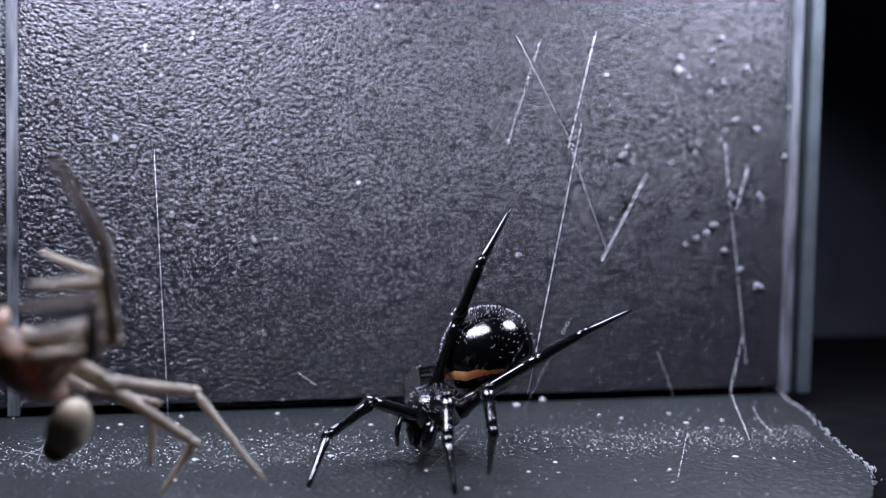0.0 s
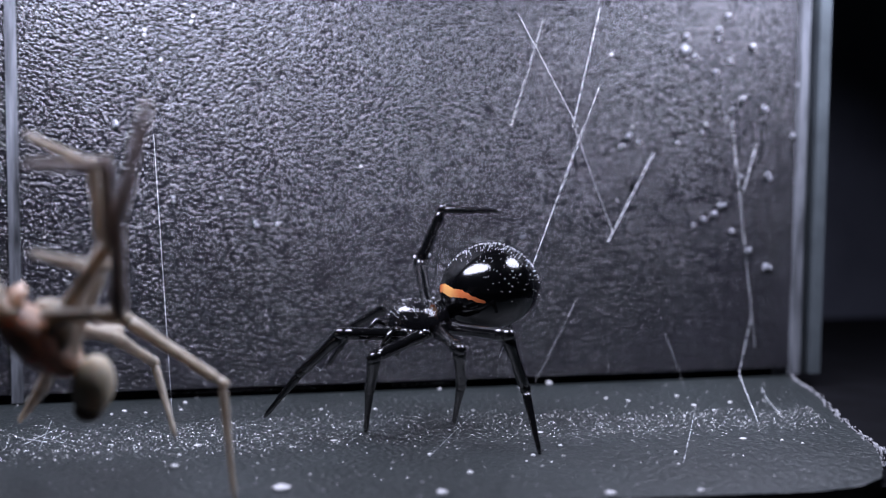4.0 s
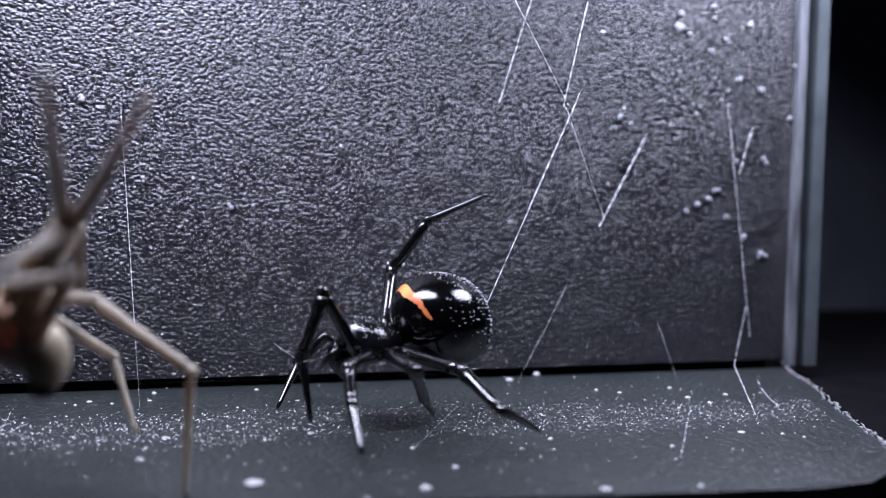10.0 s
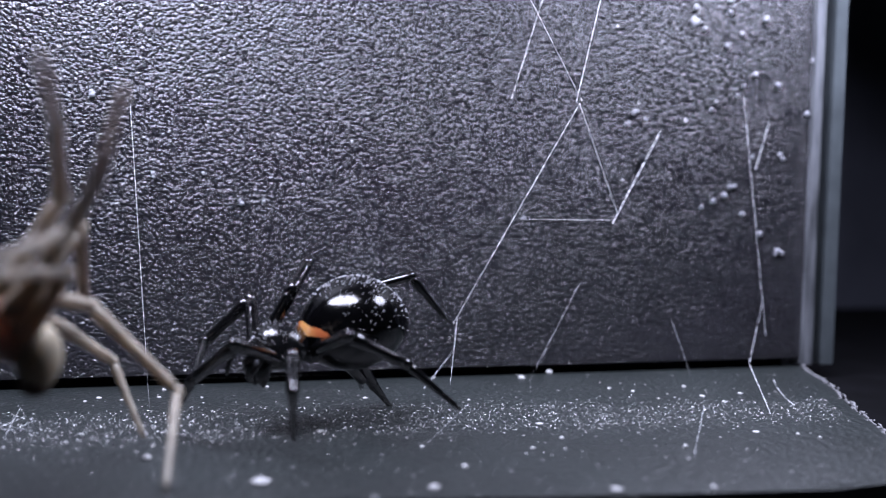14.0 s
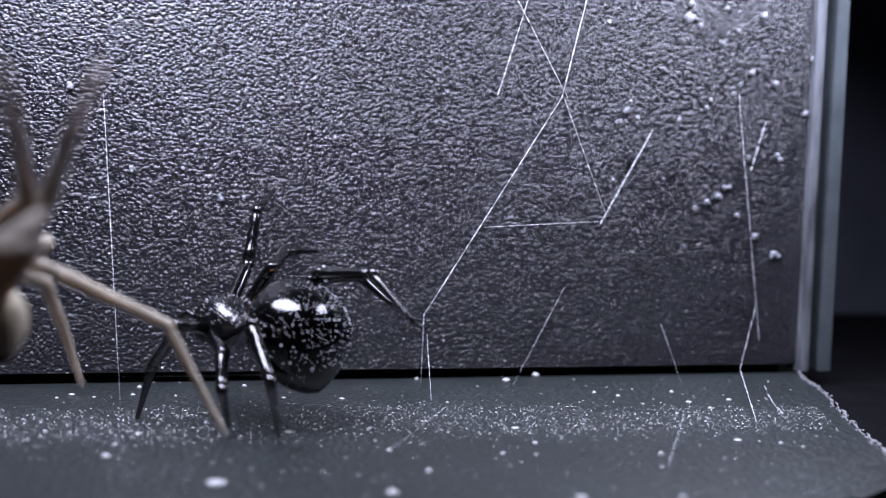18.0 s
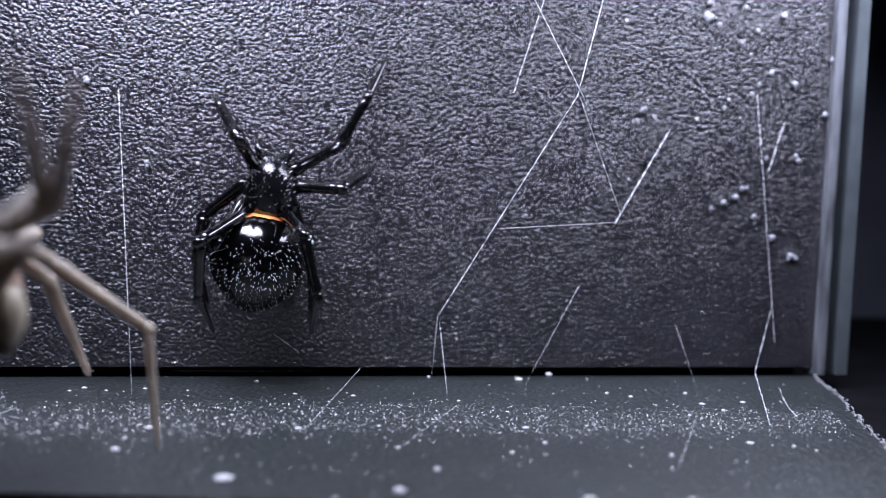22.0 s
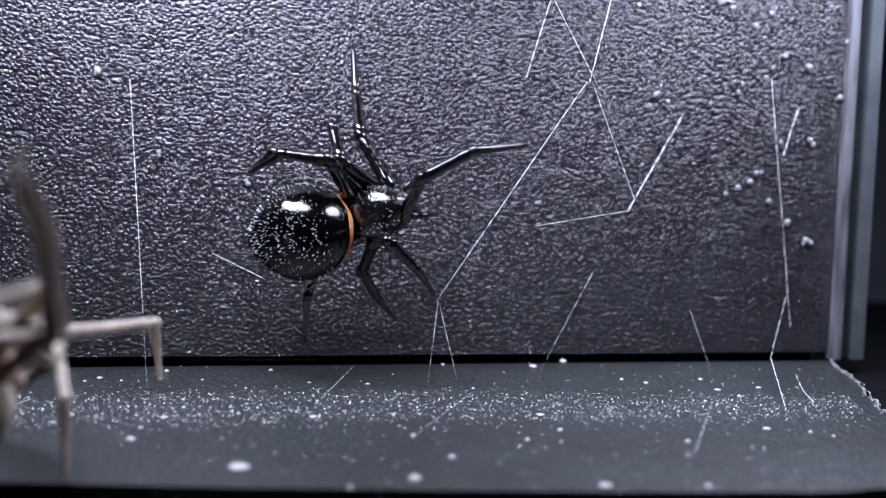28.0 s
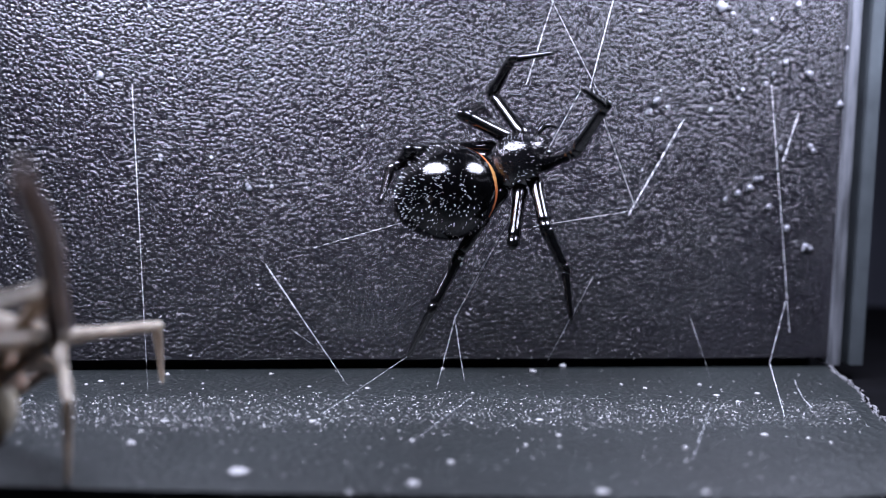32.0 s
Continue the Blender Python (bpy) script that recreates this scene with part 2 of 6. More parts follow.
FROST_LESS_LIT = plain("dim_acrylic_edge", (0.090, 0.105, 0.112), 0.35, vary=0.35, scale=120)


clear_box = tagged(new("acrylic_box"), "clear acrylic box with scuffed bright upright corners", "box")
for x0, x1, mat in ((0.0402, 0.0413, FROST), (0.0425, 0.0438, FROST_LESS_LIT), (-0.0412, -0.0402, FROST)):
    part("corner_post", box(bmesh.new(), (x0, -0.0004, 0.0002), (x1, 0.0026, 0.072)), mat, clear_box, "scuffed upright edge with its brightness painted in", smooth=False)

# added dark strip that stands for the shadow line at the wall's foot
part("back_plate", box(bmesh.new(), (-0.052, 0.0034, -0.002), (0.0400, 0.0040, 0.006)), TABLE, clear_box, "black strip added for the shade under the back card", smooth=False)

part("base_plate", box(bmesh.new(), (-0.10, -0.036, -0.0219), (0.30, 0.052, -0.0014)), VELVET, clear_box, "matt black base under the floor card", smooth=False)

# ---- black spider ----
LEGS = ("L1", "L2", "L3", "L4", "R1", "R2", "R3", "R4")


def limb(length, radii, bulge=1.0):
    """A leg segment along +Y with swollen joints."""
    n = 9
    pts = [(0, length * i / (n - 1), 0) for i in range(n)]
    rad = [radii[0] + (radii[1] - radii[0]) * i / (n - 1) for i in range(n)]
    rad[0] *= 0.72
    rad[1] *= 1.08 * bulge
    rad[2] *= 1.06
    rad[-2] *= 1.10
    rad[-1] *= 0.75
    return tube(bmesh.new(), pts, rad, 12)


def bristles(bm, length, radius, count, long, seed, r=0.000022):
    rng = random.Random(seed)
    for _ in range(count):
        y, a = rng.uniform(0.06, 0.97) * length, rng.uniform(0, 2 * math.pi)
        d = Vector((math.cos(a), 0.9, math.sin(a))).normalized()
        p = Vector((radius * 0.9 * math.cos(a), y, radius * 0.9 * math.sin(a)))
        tube(bm, [p, p + d * long * rng.uniform(0.5, 1.1)], [r, r * 0.4], 3)
    return bm


def build_legs(root, lengths, radii, mats):
    made = {}
    for k, leg in enumerate(LEGS):
        for s, name in enumerate(("femur", "tibia", "metatarsus")):
            ln = lengths[leg][s] * U
            seg = part(name, limb(ln, radii[s], 1.15 if s < 2 else 1.0), mats[s], root)
            hair = part("bristles", bristles(bmesh.new(), ln, radii[s][1], (26, 34, 40)[s], 0.00034, k * 3 + s), HAIR_DARK if mats[0] is BLACK_LEG else mats[0], seg)
            tagged(hair, kind="stuff")
            if s < 2:
                r = radii[s][1] * 1.08
                part(("patella", "joint")[s], blob(bmesh.new(), (0, ln, 0), (r, r * 1.5, r), 12, 8), mats[s], seg)
            made[leg, s] = seg
    return made


HAIR_DARK = plain("dark_leg_hair", (0.02, 0.02, 0.023), 0.15, vary=0.2)


def build_widow():
    root = tagged(new("black_spider"), "glossy black spider with an orange band on its round abdomen", "spider")

    def carapace(p):
        w = 1.0 - 0.30 * max(p.y, 0) - 0.12 * max(-p.y, 0)
        return Vector((p.x * w, p.y, p.z * (0.95 + 0.30 * p.y) if p.z > 0 else p.z * (0.75 + 0.35 * max(p.y, 0))))

    part("cephalothorax", blob(bmesh.new(), (0, 0, 0), (0.0024, 0.0029, 0.0020), 28, 18, carapace), BLACK_SHELL_ROUGH, root, "wrinkled glossy black head and thorax")
    for s in (-1, 1):
        part("chelicera", tube(bmesh.new(), [(s * 0.0006, 0.0020, 0.0), (s * 0.00066, 0.0027, -0.0009), (s * 0.0006, 0.0027, -0.0019), (s * 0.0004, 0.0024, -0.0026)], [0.0006, 0.00068, 0.0005, 0.00018]), BLACK_SHELL, root)
        part("pedipalp", tube(bmesh.new(), [(s * 0.0009, 0.0021, -0.0003), (s * 0.0015, 0.0034, 0.0003), (s * 0.00145, 0.0042, -0.0006), (s * 0.0012, 0.0046, -0.0015)], [0.00026, 0.00027, 0.00024, 0.00012], 8), BLACK_LEG, root)
        for x, z in ((0.0003, 0.00105), (0.00068, 0.0009), (0.00098, 0.0007)):
            part("eye", blob(bmesh.new(), (s * x, 0.00255 - x * 0.35, z), (0.00015,) * 3, 8, 6), BLACK_SHELL, root)
    bm = bmesh.new()
    rng = random.Random(14)
    for _ in range(90):
        a, y = rng.uniform(-1.1, 1.1), rng.uniform(-0.75, 0.9)
        ring = math.sqrt(1 - y * y)
        n = Vector((math.sin(a) * ring, y, math.cos(a) * ring))
        p = carapace(n.copy())
        p = Vector((p.x * 0.0024, p.y * 0.0029, p.z * 0.0020))
        d = (n + Vector((0, 0.8, 0.2))).normalized()
        tube(bm, [p, p + d * rng.uniform(0.0001, 0.00024)], [0.000024, 0.00001], 4)
    tagged(part("hairs", bm, HAIR, root, "short white hairs of the head"), kind="stuff")
    bm = bmesh.new()

    def belly(p):
        q = p.copy()
        if q.y < 0:  # drawn out towards the spinnerets
            q.x *= 1.0 - 0.32 * (-q.y) ** 2.2
            q.z = q.z * (1.0 - 0.10 * (-q.y) ** 2) - 0.30 * (-q.y) ** 2.4
        return q

    blob(bm, (0, 0, 0), (0.0041, 0.0046, 0.0037), 48, 32, belly)
    abd = part("abdomen", bm, BLACK_SHELL, root, "round glossy black abdomen")
    # orange band over the front, cut from the same surface
    bm = bmesh.new()
    cols, rows = 40, 5
    rng = random.Random(3)
    grid = []
    for i in range(cols + 1):
        k = i / cols * 2 - 1
        a = radians(52 * k)
        half = 0.085 * (1 - abs(k)) ** 0.7 + 0.035 * rng.random() + 0.010
        line = []
        for j in range(rows):
            e = 0.31 - 0.27 * k * k + 0.02 * math.sin(9 * k) + half * (j / (rows - 1) - 0.5) * 2
            p = belly(Vector((math.sin(a) * math.cos(e), math.cos(a) * math.cos(e), math.sin(e))))
            line.append(bm.verts.new((p.x * 0.00413, p.y * 0.00463, p.z * 0.00373)))
        grid.append(line)
    for a, b in zip(grid, grid[1:]):
        for j in range(rows - 1):
            bm.faces.new((a[j], b[j], b[j + 1], a[j + 1]))
    part("orange_band", bm, ORANGE, abd, "bright orange band across the front of the abdomen")
    # pale short hairs over the back of the abdomen
    bm = bmesh.new()
    rng = random.Random(8)
    for n_hair in range(430):
        a, y = rng.gauss(0, 0.72), 0.55 - 1.45 * rng.random() ** 0.9
        ring = math.sqrt(max(0, 1 - y * y))
        n = Vector((math.sin(a) * ring, y, math.cos(a) * ring))
        p = belly(n.copy())
        p = Vector((p.x * 0.0041, p.y * 0.0046, p.z * 0.0037))
        d = (n + Vector((rng.uniform(-0.5, 0.5), -0.9, rng.uniform(-0.4, 0.4)))).normalized()
        ln = rng.uniform(0.00008, 0.0002)
        r = rng.uniform(0.000032, 0.00006) if n_hair < 80 else rng.uniform(0.000013, 0.000028)
        tube(bm, [p, p + d * ln * 0.6, p + d * ln], [r, r * 0.8, r * 0.3], 5)
    tagged(part("hairs", bm, HAIR, abd, "scattered short white hairs"), kind="stuff")
    for s, y in ((-1, -0.0041), (1, -0.0041), (0, -0.0043)):
        part("spinneret", tube(bmesh.new(), [(s * 0.0003, -0.0038, -0.0011), (s * 0.00034, y - 0.0003, -0.0017)], [0.00034, 0.00018], 8), BLACK_LEG, abd)
    for side in (-1, 1):
        for x, y in ((0.09, 0.11), (0.125, 0.04), (0.125, -0.045), (0.09, -0.12)):
            part("coxa", blob(bmesh.new(), (side * x * 0.0150, y * 0.0150, -0.00045), (0.00062, 0.00052, 0.00055), 12, 8), BLACK_LEG, root)
    part("pedicel", blob(bmesh.new(), (0, -0.0029, -0.0001), (0.0006, 0.0009, 0.0006), 12, 8), BLACK_SHELL, root)
    return root, abd


BLACK_SHELL_ROUGH = plain("wrinkled_black_cuticle", (0.005, 0.005, 0.006), 0.11, spec=1.0, vary=0.3, scale=1500, relief=0.00013)
WIDOW_LEG_CM = {"L1": (0.59, 0.50, 0.50), "L2": (0.51, 0.39, 0.46), "L3": (0.59, 0.38, 0.40), "L4": (0.72, 0.53, 0.56), "R1": (0.59, 0.50, 0.50), "R2": (0.51, 0.39, 0.46), "R3": (0.59, 0.38, 0.40), "R4": (0.72, 0.53, 0.56)}
widow, widow_abdomen = build_widow()
widow_legs = build_legs(widow, WIDOW_LEG_CM, ((0.00056, 0.00050), (0.00050, 0.00042), (0.00038, 0.00017)), (BLACK_LEG, BLACK_LEG, BLACK_LEG))

bm = bmesh.new()
rng = random.Random(4)
for _ in range(7):
    s = rng.uniform(0.00006, 0.00016)
    blob(bm, (rng.uniform(-0.0006, 0.0006), rng.uniform(0.0001, 0.0012), rng.uniform(-0.0006, 0.0006)), (s, s * 1.5, s), 6, 5)
part("silk_scraps", bm, SILK, widow_legs["R4", 1], "white silk scraps stuck to the knee")


def build_tan():
    root = tagged(new("tan_spider"), "long-legged tan spider with a rust-brown front hanging head up", "spider")

    def carapace(p):
        return Vector((p.x * (1.0 - 0.25 * max(p.y, 0)), p.y, p.z * (0.9 if p.z > 0 else 0.6)))

    def raised(bm):
        """Tips the front of the body up against the leg bases."""
        bm.transform(Matrix.Rotation(radians(26), 4, "X"))
        return bm

    part("cephalothorax", raised(blob(bmesh.new(), (0, 0, 0), (0.0024, 0.0033, 0.0021), 24, 16, carapace)), RUST, root, "rust-brown head and thorax")
    for s in (-1, 1):
        part("chelicera", raised(tube(bmesh.new(), [(s * 0.0005, 0.0023, -0.0002), (s * 0.0006, 0.0030, -0.0008), (s * 0.0004, 0.0031, -0.0016)], [0.0005, 0.0005, 0.0002])), RUST, root)
        part("pedipalp", raised(tube(bmesh.new(), [(s * 0.0009, 0.0022, -0.0003), (s * 0.0016, 0.0035, 0.0002), (s * 0.0015, 0.0045, -0.0008)], [0.00028, 0.0003, 0.00024], 8)), TAN_LEG, root)

    def belly(p):
        k = 1.0 - 0.35 * max(-p.y, 0) ** 2
        return Vector((p.x * k, p.y, p.z * k))

    abd = part("abdomen", blob(bmesh.new(), (0, 0, 0), (0.0013, 0.0021, 0.0013), 24, 18, belly), PALE_BELLY, root, "pale grey-tan oval abdomen with a dark tip")
    part("abdomen_tip", blob(bmesh.new(), (-0.00005, -0.00145, 0.0001), (0.00092, 0.00082, 0.0009), 20, 14), TAN_TIP, abd, "dark brown tip")
    part("pedicel", raised(blob(bmesh.new(), (0, -0.0029, 0), (0.0005, 0.0007, 0.0005), 10, 8)), RUST, root)
    return root, abd


TAN_LEG_CM = {"L1": (0.63, 0.76, 0.81), "L2": (0.70, 0.65, 0.58), "L3": (0.71, 0.48, 0.44), "L4": (0.65, 0.27, 0.44), "R1": (0.63, 0.76, 0.81), "R2": (0.70, 0.65, 0.58), "R3": (0.71, 0.48, 0.44), "R4": (0.65, 0.27, 0.44)}
tan_spider, tan_abdomen = build_tan()
tan_legs = build_legs(tan_spider, TAN_LEG_CM, ((0.00048, 0.00042), (0.00042, 0.00034), (0.00032, 0.00018)), (TAN_LEG, TAN_LEG, TAN_LEG))
for leg in ("R1", "R2", "L3"):
    for s in (1, 2):
        for ob in (tan_legs[leg, s], *tan_legs[leg, s].children):
            ob.data.materials[0] = TAN_DARK


# ---- silk, specks and crumbs ----


def frame_of(at, ahead, back):
    """A pose in metres from a place in centimetres, with +Y ahead and +Z to the back."""
    y = ahead.normalized()
    z = (back - y * back.dot(y)).normalized()
    x = y.cross(z)
    m = Matrix((x, y, z)).transposed().to_4x4()
    m.translation = at * U
    return m


def silk_mesh(length, r, seed):
    """A thread along +Y with a few sticky beads."""
    rng = random.Random(seed)
    bm = bmesh.new()
    pts, rad, y = [], [], 0.0
    while y < length:
        thick = r * rng.uniform(0.7, 1.1) if len(pts) // 2 % 2 else r * rng.uniform(0.2, 0.5)
        step = rng.uniform(0.0002, 0.0008)
        for k in (0.0, 0.85):
            pts.append((rng.uniform(-1, 1) * r * 0.4, min(length, y + step * k), rng.uniform(-1, 1) * r * 0.4))
            rad.append(thick)
        y += step
    tube(bm, pts, rad, 5)
    for _ in range(int(length / 0.003)):
        s = r * rng.uniform(1.1, 1.7)
        blob(bm, (0, rng.random() * length, 0), (s, s * 1.6, s), 6, 5)
    return mesh_of("silk_thread", bm, SILK)


def silk_object(length, r):
    ob = new("silk_thread", silk_mesh(length, r, len(bpy.data.objects)))
    return tagged(ob, "thin white silk thread of the tangle web", "silk thread", "threads of the web")


def silk_thread(a, b, r):
    a, b = Vector(a), Vector(b)
    ob = silk_object((b - a).length * U, r * 0.001)
    ob.matrix_world = frame_of(a, b - a, Vector((0.13, -0.9, 0.31)))


SILK_ROWS = []


def moving_silk(r, length, rows):
    SILK_ROWS.append((silk_object(length * U, r * 0.001), [(t, frame_of(Vector(a), Vector(d), Vector((0.13, -0.9, 0.31)))) for t, a, d in rows]))


speck_rng = random.Random(21)
SPECK_MESH = mesh_of("white_speck", blob(bmesh.new(), (0, 0, 0), (0.62, 0.4, 0.62), 10, 8, lambda p: p * (1 + 0.18 * math.sin(5 * p.x + 3 * p.z))), SPECK)
CRUMB_MESH = mesh_of("pale_crumb", blob(bmesh.new(), (0, 0, 0), (1, 1, 1), 12, 8, lambda p: p * (1 + 0.16 * math.sin(4 * p.x + 2) + 0.12 * math.sin(6 * p.y + p.z))), CRUMB)


def wall_speck(x, z, r):
    ob = tagged(new("white_speck", SPECK_MESH), "small white droplet speck on the black card", "speck", "specks on the back card")
    k = r * U * speck_rng.uniform(0.8, 1.1) * (1.3 if x > 2.5 else 1.0)
    ob.matrix_world = Matrix.Translation((x * U, 0.0, z * U)) @ Matrix.Rotation(speck_rng.uniform(0, 6), 4, "Y") @ Matrix.Diagonal((k * speck_rng.uniform(0.8, 1.2), k, k, 1))


def floor_crumb(x, y, a, b):
    ob = tagged(new("pale_crumb", CRUMB_MESH), "small off-white crumb on the black floor card", "crumb", "crumbs on the floor card")
    ob.matrix_world = Matrix.Translation((x * U, y * U, b * U * 0.35)) @ Matrix.Rotation(speck_rng.uniform(-0.3, 0.3), 4, "Z") @ Matrix.Diagonal((a * U * 0.95, a * U * 0.7, b * U * 0.55, 1))


# raised grains that catch the lamps
def pebbles(count, seed, place, radius, steep, frame3, loose):
    """Small five-sided bumps with uneven slopes, scattered by place(rng)."""
    rng = random.Random(seed)
    u, v, n = frame3
    verts, faces = [], []
    for _ in range(count):
        spot = place(rng)
        if spot is None:
            continue
        r, h, turn, wide = rng.uniform(*radius), rng.uniform(*steep), -0.942 + rng.uniform(-loose, loose), rng.uniform(1.0, 1.5)
        base = len(verts)
        for k in range(5):
            q = turn + k * 1.2566 + rng.uniform(-0.3, 0.3)
            verts.append(spot + u * (r * wide * math.cos(q)) + v * (r * math.sin(q)))
        verts.append(spot + u * (r * rng.uniform(-0.3, 0.3)) + v * (r * rng.uniform(-0.3, 0.3)) + n * (r * h))
        faces.extend((base + k, base + (k + 1) % 5, base + 5) for k in range(5))
    me = bpy.data.meshes.new("pebbles")
    me.from_pydata([tuple(p) for p in verts], [], faces)
    return me


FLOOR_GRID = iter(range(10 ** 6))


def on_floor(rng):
    """Grains that model the band of sharp glints on the floor card as shape, thinning out to both sides of it."""
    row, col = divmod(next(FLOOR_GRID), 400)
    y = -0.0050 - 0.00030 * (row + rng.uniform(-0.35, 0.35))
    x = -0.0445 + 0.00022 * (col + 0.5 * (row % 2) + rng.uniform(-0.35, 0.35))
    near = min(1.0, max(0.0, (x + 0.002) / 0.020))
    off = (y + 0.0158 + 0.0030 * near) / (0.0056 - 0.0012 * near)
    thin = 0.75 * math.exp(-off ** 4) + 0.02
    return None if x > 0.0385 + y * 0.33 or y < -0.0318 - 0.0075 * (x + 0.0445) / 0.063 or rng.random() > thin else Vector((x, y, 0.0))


def on_wall(rng):
    return Vector((rng.uniform(-0.0515, 0.0398), 0.0002, rng.uniform(0.0011, 0.056)))


X, Y, Z = Vector((1, 0, 0)), Vector((0, 1, 0)), Vector((0, 0, 1))
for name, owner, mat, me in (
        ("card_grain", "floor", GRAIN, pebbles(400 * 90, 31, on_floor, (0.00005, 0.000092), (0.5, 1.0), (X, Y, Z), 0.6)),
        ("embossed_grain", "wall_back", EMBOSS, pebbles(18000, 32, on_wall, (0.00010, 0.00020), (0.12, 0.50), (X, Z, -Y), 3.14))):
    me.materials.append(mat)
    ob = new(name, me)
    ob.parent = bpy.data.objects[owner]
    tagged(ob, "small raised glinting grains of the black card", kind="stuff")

# fine pale dust over the floor card
rng = random.Random(12)
bm = bmesh.new()
for _ in range(240):
    y = -0.0385 * rng.random() ** 0.9
    x = rng.uniform(-0.044, 0.0385 + y * 0.33)
    s = rng.uniform(0.000025, 0.00008) * (1.6 if rng.random() < 0.1 else 1)
    blob(bm, (x, y, s * 0.5), (s * rng.uniform(0.8, 2.0), s, s * 0.7), 5, 4)
tagged(thing("dust", bm, CRUMB, "fine white dust grains on the black floor card", "dust"), kind="stuff")


tagged(thing("dark_scrap", blob(bmesh.new(), (0, 0, 0), (0.0005, 0.0003, 0.00042), 10, 8, lambda p: p * (1 + 0.3 * math.sin(5 * p.x + 4 * p.z))), TABLE, "small black scrap caught on a silk strand", "scrap")).matrix_world = Matrix.Translation((0.02143, -0.0003, 0.02177))


# ---- how the spiders move ----
HIP = {"1": (0.09, 0.11), "2": (0.125, 0.04), "3": (0.125, -0.045), "4": (0.09, -0.12)}
WIDOW_STANCES, TAN_STANCES = [], []


def stance(store, t, head, ahead, back, belly, belly_ahead, belly_back, legs):
    store.append((t, Vector(head), Vector(ahead), Vector(back), Vector(belly), Vector(belly_ahead), Vector(belly_back), {k: [Vector(d) for d in v] for k, v in legs.items()}))


def widow_stance(t, *body, **legs):
    stance(WIDOW_STANCES, t, *body, legs)


def tan_stance(t, *body, **legs):
    stance(TAN_STANCES, t, *body, legs)


def between(a, b, k):
    k = k * k * (3 - 2 * k)
    out = [a[i].lerp(b[i], k) for i in range(1, 7)]
    return out + [{leg: [p.slerp(q, k, p.lerp(q, k)).normalized() for p, q in zip(a[7][leg], b[7][leg])] for leg in LEGS}]


def perform(stances, root, abdomen, segments, lengths, size, step):
    times = sorted({s[0] for s in stances} | {round(i * step, 3) for i in range(int(32 / step) + 1)})
    rows = {key: [] for key in ("root", "abdomen", *segments)}
    for t in times:
        i = max(n for n, s in enumerate(stances) if s[0] <= t)
        j = min(i + 1, len(stances) - 1)
        span = stances[j][0] - stances[i][0]
        head, ahead, back, belly, bahead, bback, legs = between(stances[i], stances[j], (t - stances[i][0]) / span if span else 0.0)
        body = frame_of(head, ahead, back)
        inside = body.inverted()
        rows["root"].append((t, body))
        rows["abdomen"].append((t, inside @ frame_of(belly, bahead, bback)))
        for leg in LEGS:
            x, y = HIP[leg[1]]
            p = body @ (Vector((-x if leg[0] == "L" else x, y, -0.03)) * size * U)
            side = back if abs(back.normalized().dot(legs[leg][0])) < 0.95 else ahead
            for s, d in enumerate(legs[leg]):
                rows[leg, s].append((t, inside @ frame_of(p / U, d, side)))
                p = p + d * lengths[leg][s] * U
                side = side if abs(side.normalized().dot(d)) < 0.95 else ahead
    walk(root, rows["root"])
    walk(abdomen, rows["abdomen"])
    for key, ob in segments.items():
        walk(ob, rows[key])


silk_thread((-3.79, -1.612, 0.004), (-3.586, -1.082, 0.004), 0.029)
silk_thread((-3.784, -1.243, 0.004), (-3.405, -1.685, 0.004), 0.025)
silk_thread((-3.636, -1.816, 0.004), (-3.674, -0.753, 0.004), 0.025)
silk_thread((-3.901, -1.316, 0.004), (-3.61, -1.556, 0.004), 0.034)
silk_thread((-3.58, -1.471, 0.004), (-3.483, -1.201, 0.004), 0.025)
silk_thread((2.311, -0.06, 2.449), (1.622, -0.55, 1.543), 0.042)
silk_thread((1.356, -0.9, 3.797), (1.066, -1, 2.66), 0.029)
silk_thread((1.091, -1, 2.651), (1.673, -0.55, 1.638), 0.024)
silk_thread((0.928, -0.5, 3.741), (0.671, -0.3, 2.71), 0.017)
silk_thread((0.463, -1.2, 3.658), (1.118, -1, 2.665), 0.017)
silk_thread((1.355, -0.4, 0.947), (0.874, -0.396, 0.004), 0.013)
silk_thread((3.109, -0.25, 2.806), (3.368, -0.4, 0.402), 0.024)
silk_thread((3.512, -0.05, 2.555), (3.323, -0.15, 2.075), 0.042)
silk_thread((3.256, -0.5, 0.749), (2.971, -0.8, 0.19), 0.029)
silk_thread((2.971, -0.8, 0.206), (2.515, -2.008, 0.004), 0.050)
silk_thread((2.285, -0.5, 0.604), (2.529, -0.494, 0.004), 0.017)
silk_thread((1.745, -2.3, 0.178), (1.246, -3.147, 0.004), 0.035)
silk_thread((-2.769, -0.9, 2.545), (-2.63, -0.945, 0.004), 0.022)
silk_thread((0.06, -1.22, 0.004), (-0.641, -2.588, 0.004), 0.021)
silk_thread((-1.461, -0.3, 0.45), (-1.229, -0.3, 0.279), 0.015)
silk_thread((3.176, -0.9, 0.074), (3.185, -0.944, 0.004), 0.042)
silk_thread((3.185, -0.944, 0.004), (3.006, -1.392, 0.004), 0.042)
silk_thread((3.006, -1.392, 0.004), (2.917, -1.704, 0.004), 0.042)
